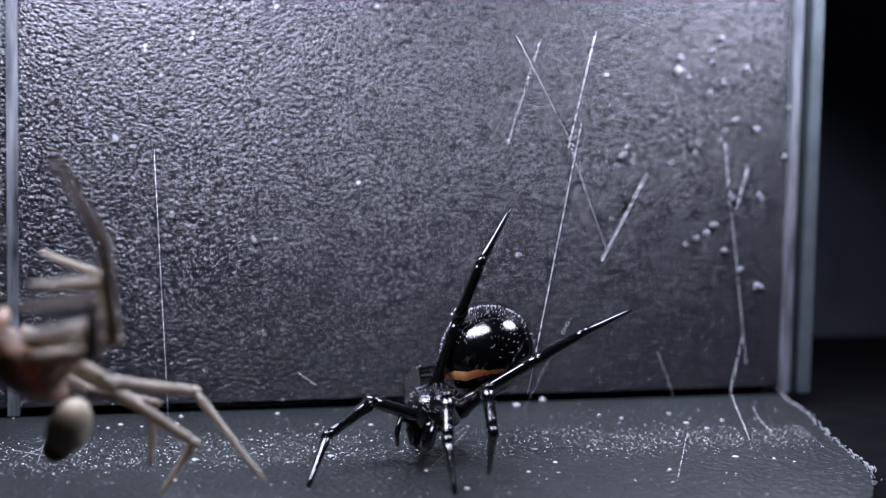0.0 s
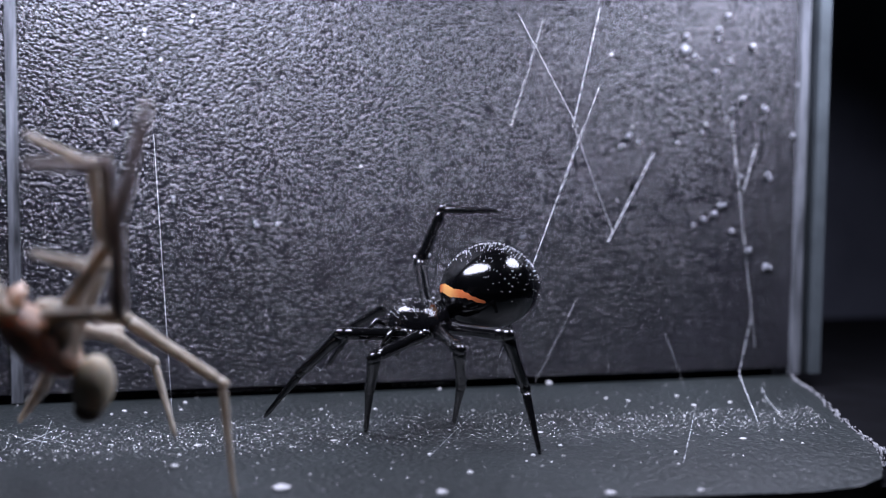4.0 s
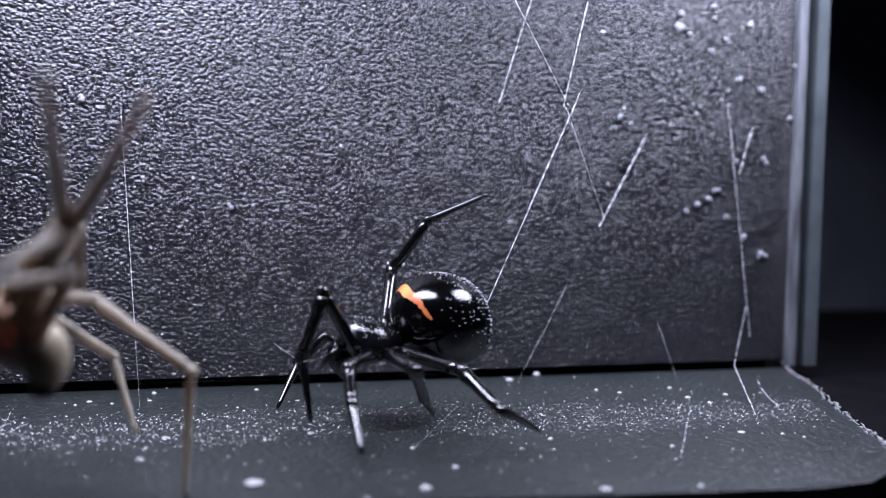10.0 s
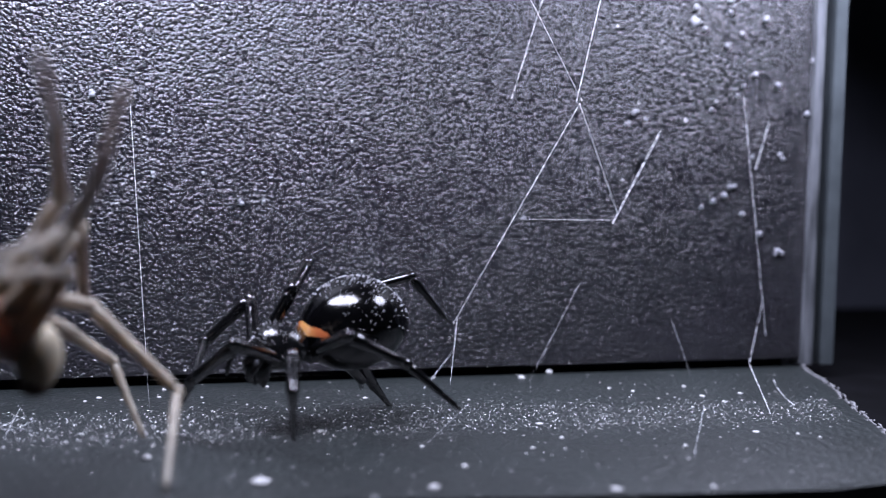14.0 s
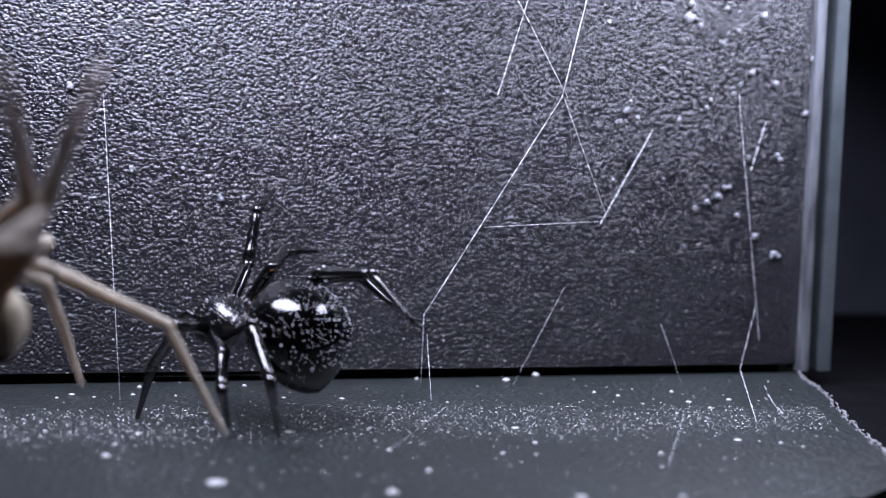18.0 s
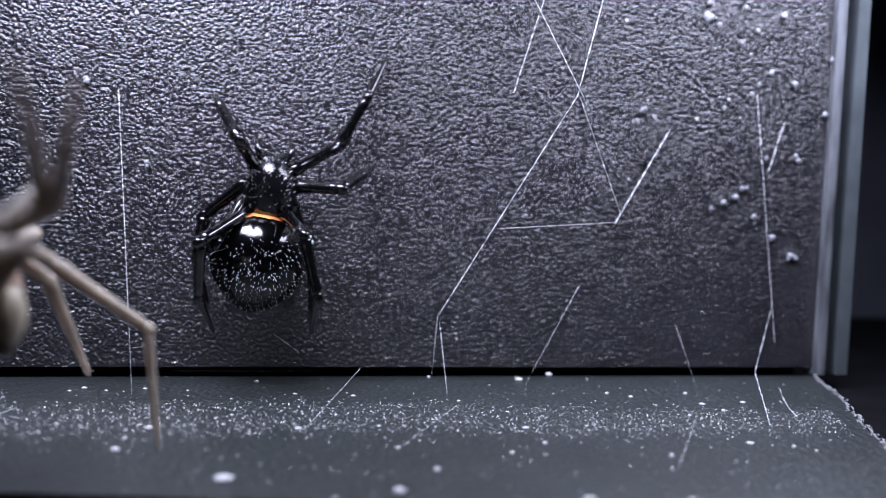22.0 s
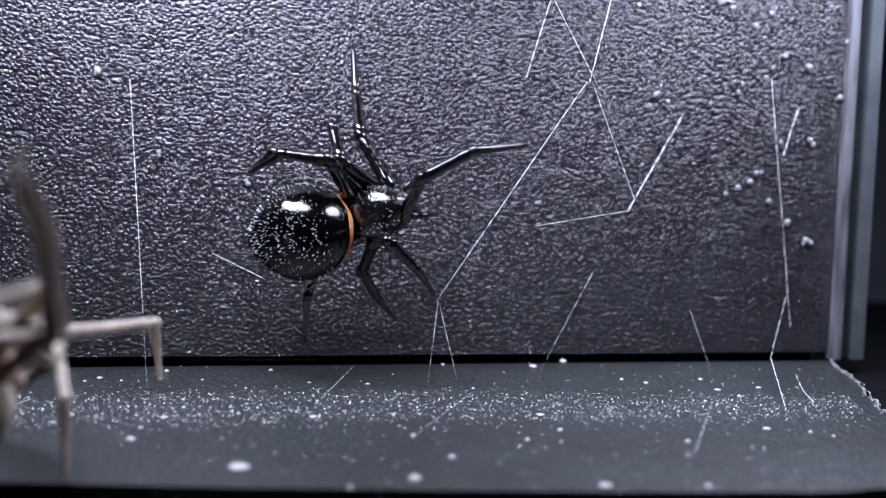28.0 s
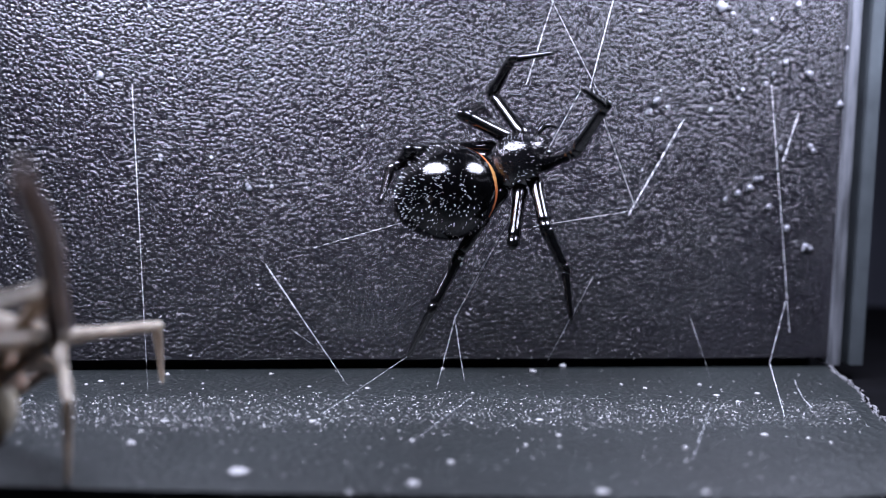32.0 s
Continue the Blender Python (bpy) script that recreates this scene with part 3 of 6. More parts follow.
moving_silk(0.025, 0.529, [(0, (-1.8, 0.12, 0.03), (-1, 0, 0)), (25.7, (-1.8, 0.12, 0.03), (-1, 0, 0)), (27, (-2.133, -0.3, 1.079), (0.886, -0.188, -0.425)), (28.7, (-2.14, -0.3, 1.08), (0.89, -0.189, -0.41)), (29.8, (-1.677, -0.11, 0.957), (0.506, -0.53, -0.68)), (32, (-1.674, -0.11, 0.999), (0.525, -0.45, -0.722))])
moving_silk(0.027, 2.340, [(0, (1.038, -1.3, 2.66), (-0.231, -0.147, -0.962)), (1, (1.172, -1.2, 2.751), (-0.478, -0.124, -0.87)), (2, (1.132, -1.2, 2.699), (-0.335, -0.17, -0.927)), (3, (1.111, -1.2, 2.686), (-0.346, -0.2, -0.916)), (6, (1.14, -1.1, 2.709), (-0.497, -0.208, -0.842)), (8, (1.125, -1.1, 2.683), (-0.497, -0.194, -0.846)), (9, (1.142, -1.1, 2.688), (-0.458, -0.171, -0.872)), (10.5, (1.156, -1.1, 2.691), (-0.454, -0.195, -0.87)), (11, (1.162, -1, 2.68), (-0.459, -0.156, -0.875)), (12, (1.109, -1, 2.657), (-0.388, 0.178, -0.904)), (13, (1.113, -1, 2.665), (-0.382, 0.22, -0.898)), (14.5, (1.088, -1, 2.64), (-0.453, 0.219, -0.864)), (17, (1.069, -1, 2.683), (-0.47, 0.214, -0.856)), (19, (1.08, -1, 2.67), (-0.464, 0.215, -0.86)), (21, (1.064, -1, 2.674), (-0.452, 0.211, -0.867)), (23, (1.092, -1, 2.689), (-0.472, 0.214, -0.855)), (25.5, (1.081, -1, 2.679), (-0.481, 0.215, -0.85)), (28, (1.03, -1, 2.644), (-0.5, 0.217, -0.839)), (30, (1.031, -1, 2.653), (-0.448, 0.214, -0.868)), (31, (1.013, -1, 2.616), (-0.402, 0.207, -0.892)), (32, (0.993, -1, 2.656), (-0.409, 0.214, -0.887))])
moving_silk(0.025, 0.750, [(0, (0.567, -1.6, 0.702), (-0.747, -0.271, 0.607)), (2, (0.539, -1.5, 1.06), (-0.798, -0.395, 0.455)), (6, (0.182, -1.5, 1.088), (-0.906, -0.423, -0.038)), (9, (0.07, -1.5, 0.649), (-0.887, -0.453, 0.094)), (11, (0.23, -1.3, 1.002), (-0.746, -0.66, 0.088)), (12, (0.236, -0.6, 0.621), (-0.213, 0.053, -0.976)), (13, (0.247, -0.5, 0.628), (-0.163, 0.104, -0.981)), (14.5, (0.054, -0.5, 0.668), (-0.221, -0.839, -0.497)), (17, (-0.031, -0.5, 0.679), (0.105, 0.406, -0.908)), (19, (0.002, -0.5, 0.67), (-0.014, 0.3, -0.954)), (23, (-0.009, -0.5, 0.692), (0.038, 0.481, -0.876)), (28, (-0.123, -0.5, 0.708), (-0.144, -0.264, -0.954)), (30, (-0.017, -0.5, 0.621), (-0.281, -0.626, -0.727)), (32, (0.037, -0.5, 0.585), (-0.303, -0.563, -0.769))])
moving_silk(0.025, 0.677, [(0, (0.2, 0.12, 0.03), (-1, 0, 0)), (13.4, (0.2, 0.12, 0.03), (-1, 0, 0)), (14.5, (0.111, -0.5, 0.498), (-0.055, -0.73, -0.682)), (19, (0.016, -0.5, 0.515), (-0.04, -0.604, -0.796)), (23, (0.014, -0.5, 0.63), (0.106, -0.354, -0.929)), (28, (-0.111, -0.5, 0.646), (0.213, -0.238, -0.948)), (30, (-0.017, -0.5, 0.6), (0.056, -0.588, -0.807)), (32, (0.026, -0.5, 0.585), (0.031, -0.683, -0.729))])
moving_silk(0.024, 1.509, [(0, (-1.2, 0.12, 0.03), (-1, 0, 0)), (20.1, (-1.2, 0.12, 0.03), (-1, 0, 0)), (20.5, (-0.132, -0.5, 0.471), (-0.561, -0.796, -0.227)), (21, (-0.086, -0.5, 0.529), (-0.58, -0.776, -0.25)), (22, (-0.694, -0.6, 0.208), (-0.376, -0.917, -0.135)), (23, (-0.842, -0.363, 0.004), (-0.285, -0.958, 0)), (27.5, (-1.02, -0.631, 0.004), (-0.25, -0.968, 0)), (29, (-0.525, -0.6, 0.433), (-0.685, -0.606, -0.405)), (30, (-0.576, -0.6, 0.191), (-0.584, -0.797, -0.152)), (31, (-0.722, -0.6, 0.098), (-0.439, -0.895, -0.075)), (32, (-0.414, -0.6, 0.231), (-0.553, -0.821, -0.139))])
moving_silk(0.029, 1.377, [(0, (-1, 0.12, 0.03), (-1, 0, 0)), (28.3, (-1, 0.12, 0.03), (-1, 0, 0)), (29, (-1.199, -0.2, 0.075), (0.063, -0.994, -0.084)), (29.8, (-1.677, -0.1, 0.957), (0.506, -0.53, -0.68)), (32, (-1.674, -0.1, 0.999), (0.525, -0.45, -0.722))])
moving_silk(0.010, 0.989, [(0, (-1.4, 0.12, 0.03), (-1, 0, 0)), (29.2, (-1.4, 0.12, 0.03), (-1, 0, 0)), (30, (-1.238, -0.5, 1.062), (0.809, -0.577, 0.116)), (31, (-1.427, -0.3, 1.038), (0.828, -0.513, 0.225)), (32, (-1.274, -0.3, 1.169), (0.81, -0.505, 0.298))])
moving_silk(0.015, 1.23, [(0, (0.802, -1.45, 1.681), (0.231, 0.147, 0.962)), (1, (0.596, -1.35, 1.703), (0.478, 0.124, 0.87)), (2, (0.835, -1.35, 1.88), (0.335, 0.17, 0.927)), (3, (0.852, -1.35, 2), (0.346, 0.2, 0.916)), (6, (0.661, -1.3, 1.899), (0.497, 0.208, 0.842)), (8, (0.613, -1.3, 1.812), (0.497, 0.194, 0.846)), (9, (0.606, -1.3, 1.669), (0.458, 0.171, 0.872)), (10.5, (0.69, -1.3, 1.799), (0.454, 0.195, 0.87)), (11, (0.721, -1.15, 1.841), (0.459, 0.156, 0.875)), (12.05, (0.673, -0.8, 1.639), (0.388, -0.178, 0.904)), (12.6, (0.591, -1.189, 1.625), (0.853, 0.519, -0.051)), (13, (0.591, -1.189, 1.625), (0.853, 0.519, -0.051)), (14, (0.529, -1.103, 1.611), (0.893, 0.450, -0.029)), (17, (0.444, -0.855, 1.571), (0.969, 0.248, 0.014)), (19, (0.422, -0.931, 1.483), (0.949, 0.310, 0.061)), (22, (0.438, -0.843, 1.487), (0.970, 0.238, 0.054)), (24, (0.405, -0.421, 1.332), (0.981, -0.105, 0.165)), (25, (0.435, -0.301, 1.317), (0.964, -0.201, 0.177)), (28, (0.597, -1.154, 1.422), (0.866, 0.491, 0.094)), (30, (0.503, -0.906, 1.296), (0.942, 0.289, 0.170)), (32, (0.550, -1.146, 1.458), (0.869, 0.485, 0.097))])
wall_speck(2.685, 3.699, 0.0445)
wall_speck(2.677, 3.552, 0.0642)
wall_speck(3.164, 3.925, 0.0353)
wall_speck(3.071, 3.791, 0.0352)
wall_speck(3.471, 3.613, 0.0356)
wall_speck(3.628, 2.954, 0.0459)
wall_speck(3.977, 2.666, 0.0310)
wall_speck(2.047, 2.627, 0.0384)
wall_speck(2.175, 2.571, 0.0289)
wall_speck(3.688, 2.236, 0.0306)
wall_speck(3.132, 1.898, 0.0399)
wall_speck(2.940, 1.747, 0.0347)
wall_speck(3.069, 1.808, 0.0398)
wall_speck(2.811, 1.687, 0.0246)
wall_speck(3.482, 1.413, 0.0355)
wall_speck(3.691, 1.228, 0.0409)
wall_speck(1.938, 1.951, 0.0191)
wall_speck(-3.154, 2.687, 0.0354)
wall_speck(-2.174, 1.962, 0.0265)
wall_speck(-1.846, 1.720, 0.0310)
wall_speck(-1.625, 1.710, 0.0310)
wall_speck(-2.875, 3.553, 0.0312)
wall_speck(-2.725, 3.279, 0.0311)
wall_speck(-2.627, 1.959, 0.0309)
wall_speck(-2.426, 3.698, 0.0268)
wall_speck(4.024, 3.213, 0.0312)
wall_speck(-1.633, 3.996, 0.0368)
wall_speck(-0.632, 4.053, 0.0466)
wall_speck(-2.877, 3.508, 0.0319)
wall_speck(-3.146, 2.655, 0.0409)
wall_speck(-1.833, 1.690, 0.0318)
wall_speck(-2.620, 1.927, 0.0272)
wall_speck(-2.441, 3.648, 0.0274)
wall_speck(0.893, 1.564, 0.0217)
wall_speck(1.995, 2.533, 0.0224)
wall_speck(2.048, 2.644, 0.0270)
wall_speck(3.179, 1.901, 0.0281)
wall_speck(3.272, 1.621, 0.0282)
wall_speck(3.676, 1.199, 0.0288)
wall_speck(0.922, 1.569, 0.0218)
wall_speck(1.959, 2.516, 0.0225)
wall_speck(2.068, 2.645, 0.0316)
wall_speck(3.750, 1.207, 0.0289)
wall_speck(-0.802, 2.287, 0.0211)
wall_speck(3.044, 3.782, 0.0275)
wall_speck(3.063, 3.671, 0.0275)
wall_speck(3.201, 3.453, 0.0315)
wall_speck(3.037, 3.330, 0.0352)
wall_speck(3.475, 3.630, 0.0359)
wall_speck(2.793, 3.491, 0.0272)
wall_speck(3.372, 3.047, 0.0316)
wall_speck(3.636, 2.937, 0.0400)
wall_speck(3.176, 2.835, 0.0274)
wall_speck(3.245, 2.933, 0.0236)
wall_speck(3.716, 2.195, 0.0280)
wall_speck(3.370, 2.212, 0.0236)
wall_speck(2.937, 2.772, 0.0233)
wall_speck(2.893, 2.684, 0.0232)
wall_speck(2.611, 2.568, 0.0230)
wall_speck(2.092, 2.727, 0.0188)
wall_speck(1.841, 3.479, 0.0187)
floor_crumb(-0.451, -3.116, 0.0240, 0.0200)
floor_crumb(0.396, -3.773, 0.0535, 0.0191)
floor_crumb(1.045, -3.845, 0.0314, 0.0196)
floor_crumb(1.188, -3.182, 0.0170, 0.0128)
floor_crumb(-2.877, -0.609, 0.0204, 0.0153)
floor_crumb(-0.447, -3.113, 0.0307, 0.0268)
floor_crumb(-1.171, -3.680, 0.0245, 0.0175)
floor_crumb(1.530, -0.808, 0.0231, 0.0231)
floor_crumb(-2.530, -0.258, 0.0264, 0.0264)
floor_crumb(-2.563, -0.539, 0.0257, 0.0154)
floor_crumb(-3.072, -0.506, 0.0311, 0.0207)
floor_crumb(-3.177, -0.616, 0.0205, 0.0154)
floor_crumb(-2.200, -0.615, 0.0152, 0.0152)
floor_crumb(-1.611, -0.248, 0.0263, 0.0211)
floor_crumb(-1.285, -0.748, 0.0251, 0.0100)
floor_crumb(-0.787, -0.849, 0.0299, 0.0149)
floor_crumb(-1.824, -0.952, 0.0147, 0.0147)
floor_crumb(-3.178, -1.992, 0.0177, 0.0177)
floor_crumb(-3.084, -1.782, 0.0181, 0.0227)
floor_crumb(-2.911, -1.806, 0.0135, 0.0135)
floor_crumb(-2.552, -2.180, 0.0215, 0.0172)
floor_crumb(-2.413, -1.878, 0.0355, 0.0133)
floor_crumb(-2.157, -1.872, 0.0133, 0.0266)
floor_crumb(-1.870, -1.815, 0.0178, 0.0134)
floor_crumb(-1.675, -2.094, 0.0173, 0.0129)
floor_crumb(-1.339, -1.820, 0.0134, 0.0134)
floor_crumb(-1.310, -1.943, 0.0396, 0.0132)
floor_crumb(-1.923, -1.276, 0.0142, 0.0142)
floor_crumb(-1.811, -1.511, 0.0185, 0.0138)
floor_crumb(0.103, -1.070, 0.0197, 0.0148)
floor_crumb(0.167, -2.715, 0.0247, 0.0165)
floor_crumb(0.478, -2.472, 0.0257, 0.0171)
floor_crumb(0.454, -2.002, 0.0406, 0.0135)
floor_crumb(1.705, -0.958, 0.0261, 0.0209)
floor_crumb(2.277, -0.832, 0.0270, 0.0216)
floor_crumb(1.971, -1.649, 0.0198, 0.0148)
floor_crumb(2.262, -1.242, 0.0364, 0.0156)
floor_crumb(2.674, -1.188, 0.0319, 0.0159)
floor_crumb(2.345, -1.500, 0.0255, 0.0204)
floor_crumb(2.080, -2.536, 0.0410, 0.0137)
floor_crumb(2.362, -2.680, 0.0228, 0.0228)
floor_crumb(2.482, -2.796, 0.0182, 0.0182)
floor_crumb(1.720, -3.049, 0.0127, 0.0254)
floor_crumb(-0.628, -2.538, 0.0248, 0.0165)
floor_crumb(0.009, -0.066, 0.0218, 0.0218)
floor_crumb(0.857, -0.208, 0.0491, 0.0328)
floor_crumb(1.221, 0.028, 0.0450, 0.0338)
floor_crumb(1.299, -2.895, 0.0253, 0.0338)
floor_crumb(-0.763, -3.562, 0.0505, 0.0361)
floor_crumb(-1.840, -3.221, 0.0824, 0.0337)
floor_crumb(-2.583, -2.521, 0.0412, 0.0330)
widow_stance(0, (-0.485, -2.2, 0.436), (-0.605, -0.756, -0.252), (-0.105, -0.238, 0.966), (0.066, -1.8, 0.854), (-0.56, -0.56, -0.611), (-0.578, -0.265, 0.772),
    L1=((-0.93, 0.21, 0.3), (-0.78, -0.47, -0.41), (-0.38, -0.7, -0.61)),
    L2=((-0.31, -0.8, 0.52), (-0.14, -0.71, -0.69), (-0.05, -0.74, -0.67)),
    L3=((0.15, -0.86, 0.49), (-0.06, -0.69, -0.72), (0.05, 0.39, -0.92)),
    L4=((0.83, -0.19, 0.53), (0.89, 0.17, 0.43), (0.91, 0.29, 0.31)),
    R1=((0.3, 0.87, -0.4), (-0.25, -0.97, 0.04), (-0.21, -0.97, 0.11)),
    R2=((0.13, 0.93, 0.35), (0.69, 0.72, -0.07), (0.7, 0.51, -0.5)),
    R3=((0.13, 0.93, 0.35), (0.69, 0.72, -0.07), (0.7, 0.51, -0.5)),
    R4=((0.33, 0.02, 0.94), (0.35, -0.03, 0.94), (0.52, 0.21, 0.83)))
widow_stance(1, (-1.032, -2, 0.505), (-0.896, -0.398, -0.199), (-0.141, -0.17, 0.975), (-0.491, -1.7, 0.85), (-0.808, -0.303, -0.505), (-0.462, -0.205, 0.863),
    L1=((-0.17, 0.98, -0.13), (-0.66, -0.69, -0.31), (-0.41, -0.88, -0.23)),
    L2=((-0.55, -0.82, 0.13), (0.23, 0.78, -0.59), (0.27, 0.8, -0.54)),
    L3=((0.29, -0.95, 0.14), (0.27, -0.81, -0.52), (0.48, 0.22, -0.85)),
    L4=((0.48, -0.82, 0.32), (0.65, 0.28, -0.71), (0.47, -0.69, -0.55)),
    R1=((0.1, 0.12, 0.99), (-0.6, -0.09, 0.79), (-0.51, 0.08, 0.85)),
    R2=((0.55, 0.77, 0.32), (0.93, 0.33, -0.13), (0.82, 0.14, -0.55)),
    R3=((0.55, 0.77, 0.32), (0.93, 0.33, -0.13), (0.82, 0.14, -0.55)),
    R4=((0.45, -0, 0.89), (0.47, -0.21, 0.86), (0.68, 0.07, 0.73)))
widow_stance(2, (-0.54, -1.8, 0.96), (-0.949, -0.3, -0.1), (-0.052, -0.165, 0.985), (0.059, -1.7, 1.242), (-0.913, -0.298, -0.278), (-0.239, -0.162, 0.958),
    L1=((-0.56, -0.74, 0.37), (-0.85, -0.46, -0.25), (-0.59, -0.65, -0.48)),
    L2=((-0.76, -0.62, 0.19), (-0.14, 0.74, -0.65), (-0.29, -0.17, -0.94)),
    L3=((-0.03, -1, 0.06), (-0, -0.9, -0.43), (-0.15, -0.2, -0.97)),
    L4=((0.39, -0.91, 0.12), (0.41, 0.36, -0.84), (0.13, -0.3, -0.94)),
    R1=((0.04, 1, -0.02), (-0.58, 0.64, -0.5), (-0.57, 0.03, -0.82)),
    R2=((0.66, 0.7, 0.26), (0.94, 0.24, -0.23), (0.77, 0.06, -0.64)),
    R3=((0.66, 0.7, 0.26), (0.94, 0.24, -0.23), (0.77, 0.06, -0.64)),
    R4=((-0.01, 0.76, 0.65), (0.4, -0.07, 0.91), (0.96, -0.28, -0)))
widow_stance(3, (-0.513, -1.8, 0.992), (-0.949, -0.3, -0.1), (-0.052, -0.165, 0.985), (0.165, -1.7, 1.263), (-0.913, -0.298, -0.278), (-0.239, -0.162, 0.958),
    L1=((-0.98, -0.18, -0.05), (-0.66, 0.37, -0.66), (-0.64, 0.23, -0.74)),
    L2=((-0.89, -0.29, -0.36), (0.03, 0.7, -0.72), (0.06, 0.68, -0.73)),
    L3=((0.07, -0.99, -0.15), (0.15, 0.51, -0.84), (-0.13, 0.44, -0.89)),
    L4=((0.49, -0.87, 0), (0.35, 0.22, -0.91), (-0.03, -0.6, -0.8)),
    R1=((0.04, 1, -0.02), (-0.58, 0.64, -0.5), (-0.57, 0.03, -0.82)),
    R2=((0.66, 0.7, 0.26), (0.94, 0.24, -0.23), (0.77, 0.06, -0.64)),
    R3=((0.66, 0.7, 0.26), (0.94, 0.24, -0.23), (0.77, 0.06, -0.64)),
    R4=((0.04, 0.8, 0.6), (0.35, -0.05, 0.93), (0.96, -0.28, -0.08)))
widow_stance(3.5, (-0.513, -1.8, 0.992), (-0.949, -0.3, -0.1), (-0.052, -0.165, 0.985), (0.164, -1.7, 1.263), (-0.913, -0.298, -0.278), (-0.239, -0.162, 0.958),
    L1=((-0.98, -0.18, -0.05), (-0.66, 0.37, -0.66), (-0.64, 0.23, -0.74)),
    L2=((-0.89, -0.29, -0.35), (0.03, 0.7, -0.72), (0.06, 0.68, -0.73)),
    L3=((0.07, -0.99, -0.15), (0.15, 0.51, -0.84), (-0.13, 0.44, -0.89)),
    L4=((0.49, -0.87, 0), (0.35, 0.22, -0.91), (-0.03, -0.6, -0.8)),
    R1=((0.04, 1, -0.02), (-0.58, 0.64, -0.5), (-0.57, 0.03, -0.82)),
    R2=((0.66, 0.7, 0.26), (0.94, 0.24, -0.23), (0.77, 0.06, -0.64)),
    R3=((0.66, 0.7, 0.26), (0.94, 0.24, -0.23), (0.77, 0.06, -0.64)),
    R4=((0.04, 0.8, 0.6), (0.35, -0.05, 0.93), (0.96, -0.28, -0.08)))
widow_stance(5.5, (-0.85, -1.8, 0.8), (-0.903, -0.402, -0.151), (-0.089, -0.169, 0.982), (-0.31, -1.7, 1.134), (-0.913, -0.298, -0.278), (-0.239, -0.162, 0.958),
    L1=((-0.83, 0.16, 0.54), (-0.48, 0.38, -0.79), (-0.32, 0.06, -0.95)),
    L2=((-0.72, -0.7, 0.01), (-0.25, -0.18, -0.95), (-0.21, -0.79, -0.58)),
    L3=((0.05, -0.99, 0.16), (0.32, 0.33, -0.89), (0.42, 0.36, -0.83)),
    L4=((0.47, -0.87, 0.16), (0.53, 0.23, -0.82), (0.46, -0.38, -0.8)),
    R1=((0.2, 0.38, 0.9), (0.09, 0.99, -0.05), (0.15, 0.97, -0.18)),
    R2=((0.57, 0.77, 0.29), (0.92, 0.34, -0.18), (0.79, 0.14, -0.6)),
    R3=((0.57, 0.77, 0.29), (0.92, 0.34, -0.18), (0.79, 0.14, -0.6)),
    R4=((0.04, 0.75, 0.66), (0.48, -0.06, 0.87), (0.92, -0.23, 0.32)))
widow_stance(6, (-0.857, -1.8, 0.787), (-0.903, -0.402, -0.151), (-0.089, -0.169, 0.982), (-0.32, -1.7, 1.119), (-0.913, -0.298, -0.278), (-0.239, -0.162, 0.958),
    L1=((-0.82, 0.21, 0.53), (-0.47, 0.38, -0.8), (-0.32, 0.07, -0.95)),
    L2=((-0.72, -0.7, 0.01), (-0.25, -0.18, -0.95), (-0.21, -0.8, -0.56)),
    L3=((0.05, -0.98, 0.17), (0.32, 0.34, -0.88), (0.42, 0.36, -0.83)),
    L4=((0.46, -0.87, 0.17), (0.24, -0.76, -0.6), (0.52, -0.15, -0.84)),
    R1=((0.2, 0.4, 0.9), (0.1, 0.99, -0.05), (0.15, 0.97, -0.18)),
    R2=((0.57, 0.77, 0.29), (0.92, 0.34, -0.18), (0.79, 0.14, -0.6)),
    R3=((0.57, 0.77, 0.29), (0.92, 0.34, -0.18), (0.79, 0.14, -0.6)),
    R4=((0.04, 0.76, 0.65), (0.48, -0.06, 0.87), (0.92, -0.23, 0.32)))
widow_stance(8, (-0.901, -1.8, 0.644), (-0.896, -0.398, -0.199), (-0.133, -0.188, 0.973), (-0.414, -1.7, 0.952), (-0.913, -0.298, -0.278), (-0.239, -0.162, 0.958),
    L1=((-0.7, 0.17, 0.69), (-0.66, 0.35, -0.67), (-0.23, -0.21, -0.95)),
    L2=((-0.76, -0.61, 0.21), (-0.22, -0.72, -0.65), (-0.11, -0.57, -0.81)),
    L3=((0.08, -0.98, 0.18), (0.43, 0.52, -0.74), (0.42, 0.58, -0.7)),
    L4=((0.48, -0.84, 0.25), (0.37, -0.73, -0.57), (0.54, 0.13, -0.83)),
    R1=((0.16, 0.38, 0.91), (0.1, 0.99, -0.03), (0.16, 0.97, -0.16)),
    R2=((0.55, 0.76, 0.33), (0.93, 0.34, -0.13), (0.82, 0.15, -0.56)),
    R3=((0.55, 0.76, 0.33), (0.93, 0.34, -0.13), (0.82, 0.15, -0.56)),
    R4=((0.18, 0.6, 0.78), (0.48, -0.06, 0.88), (0.91, -0.24, 0.34)))
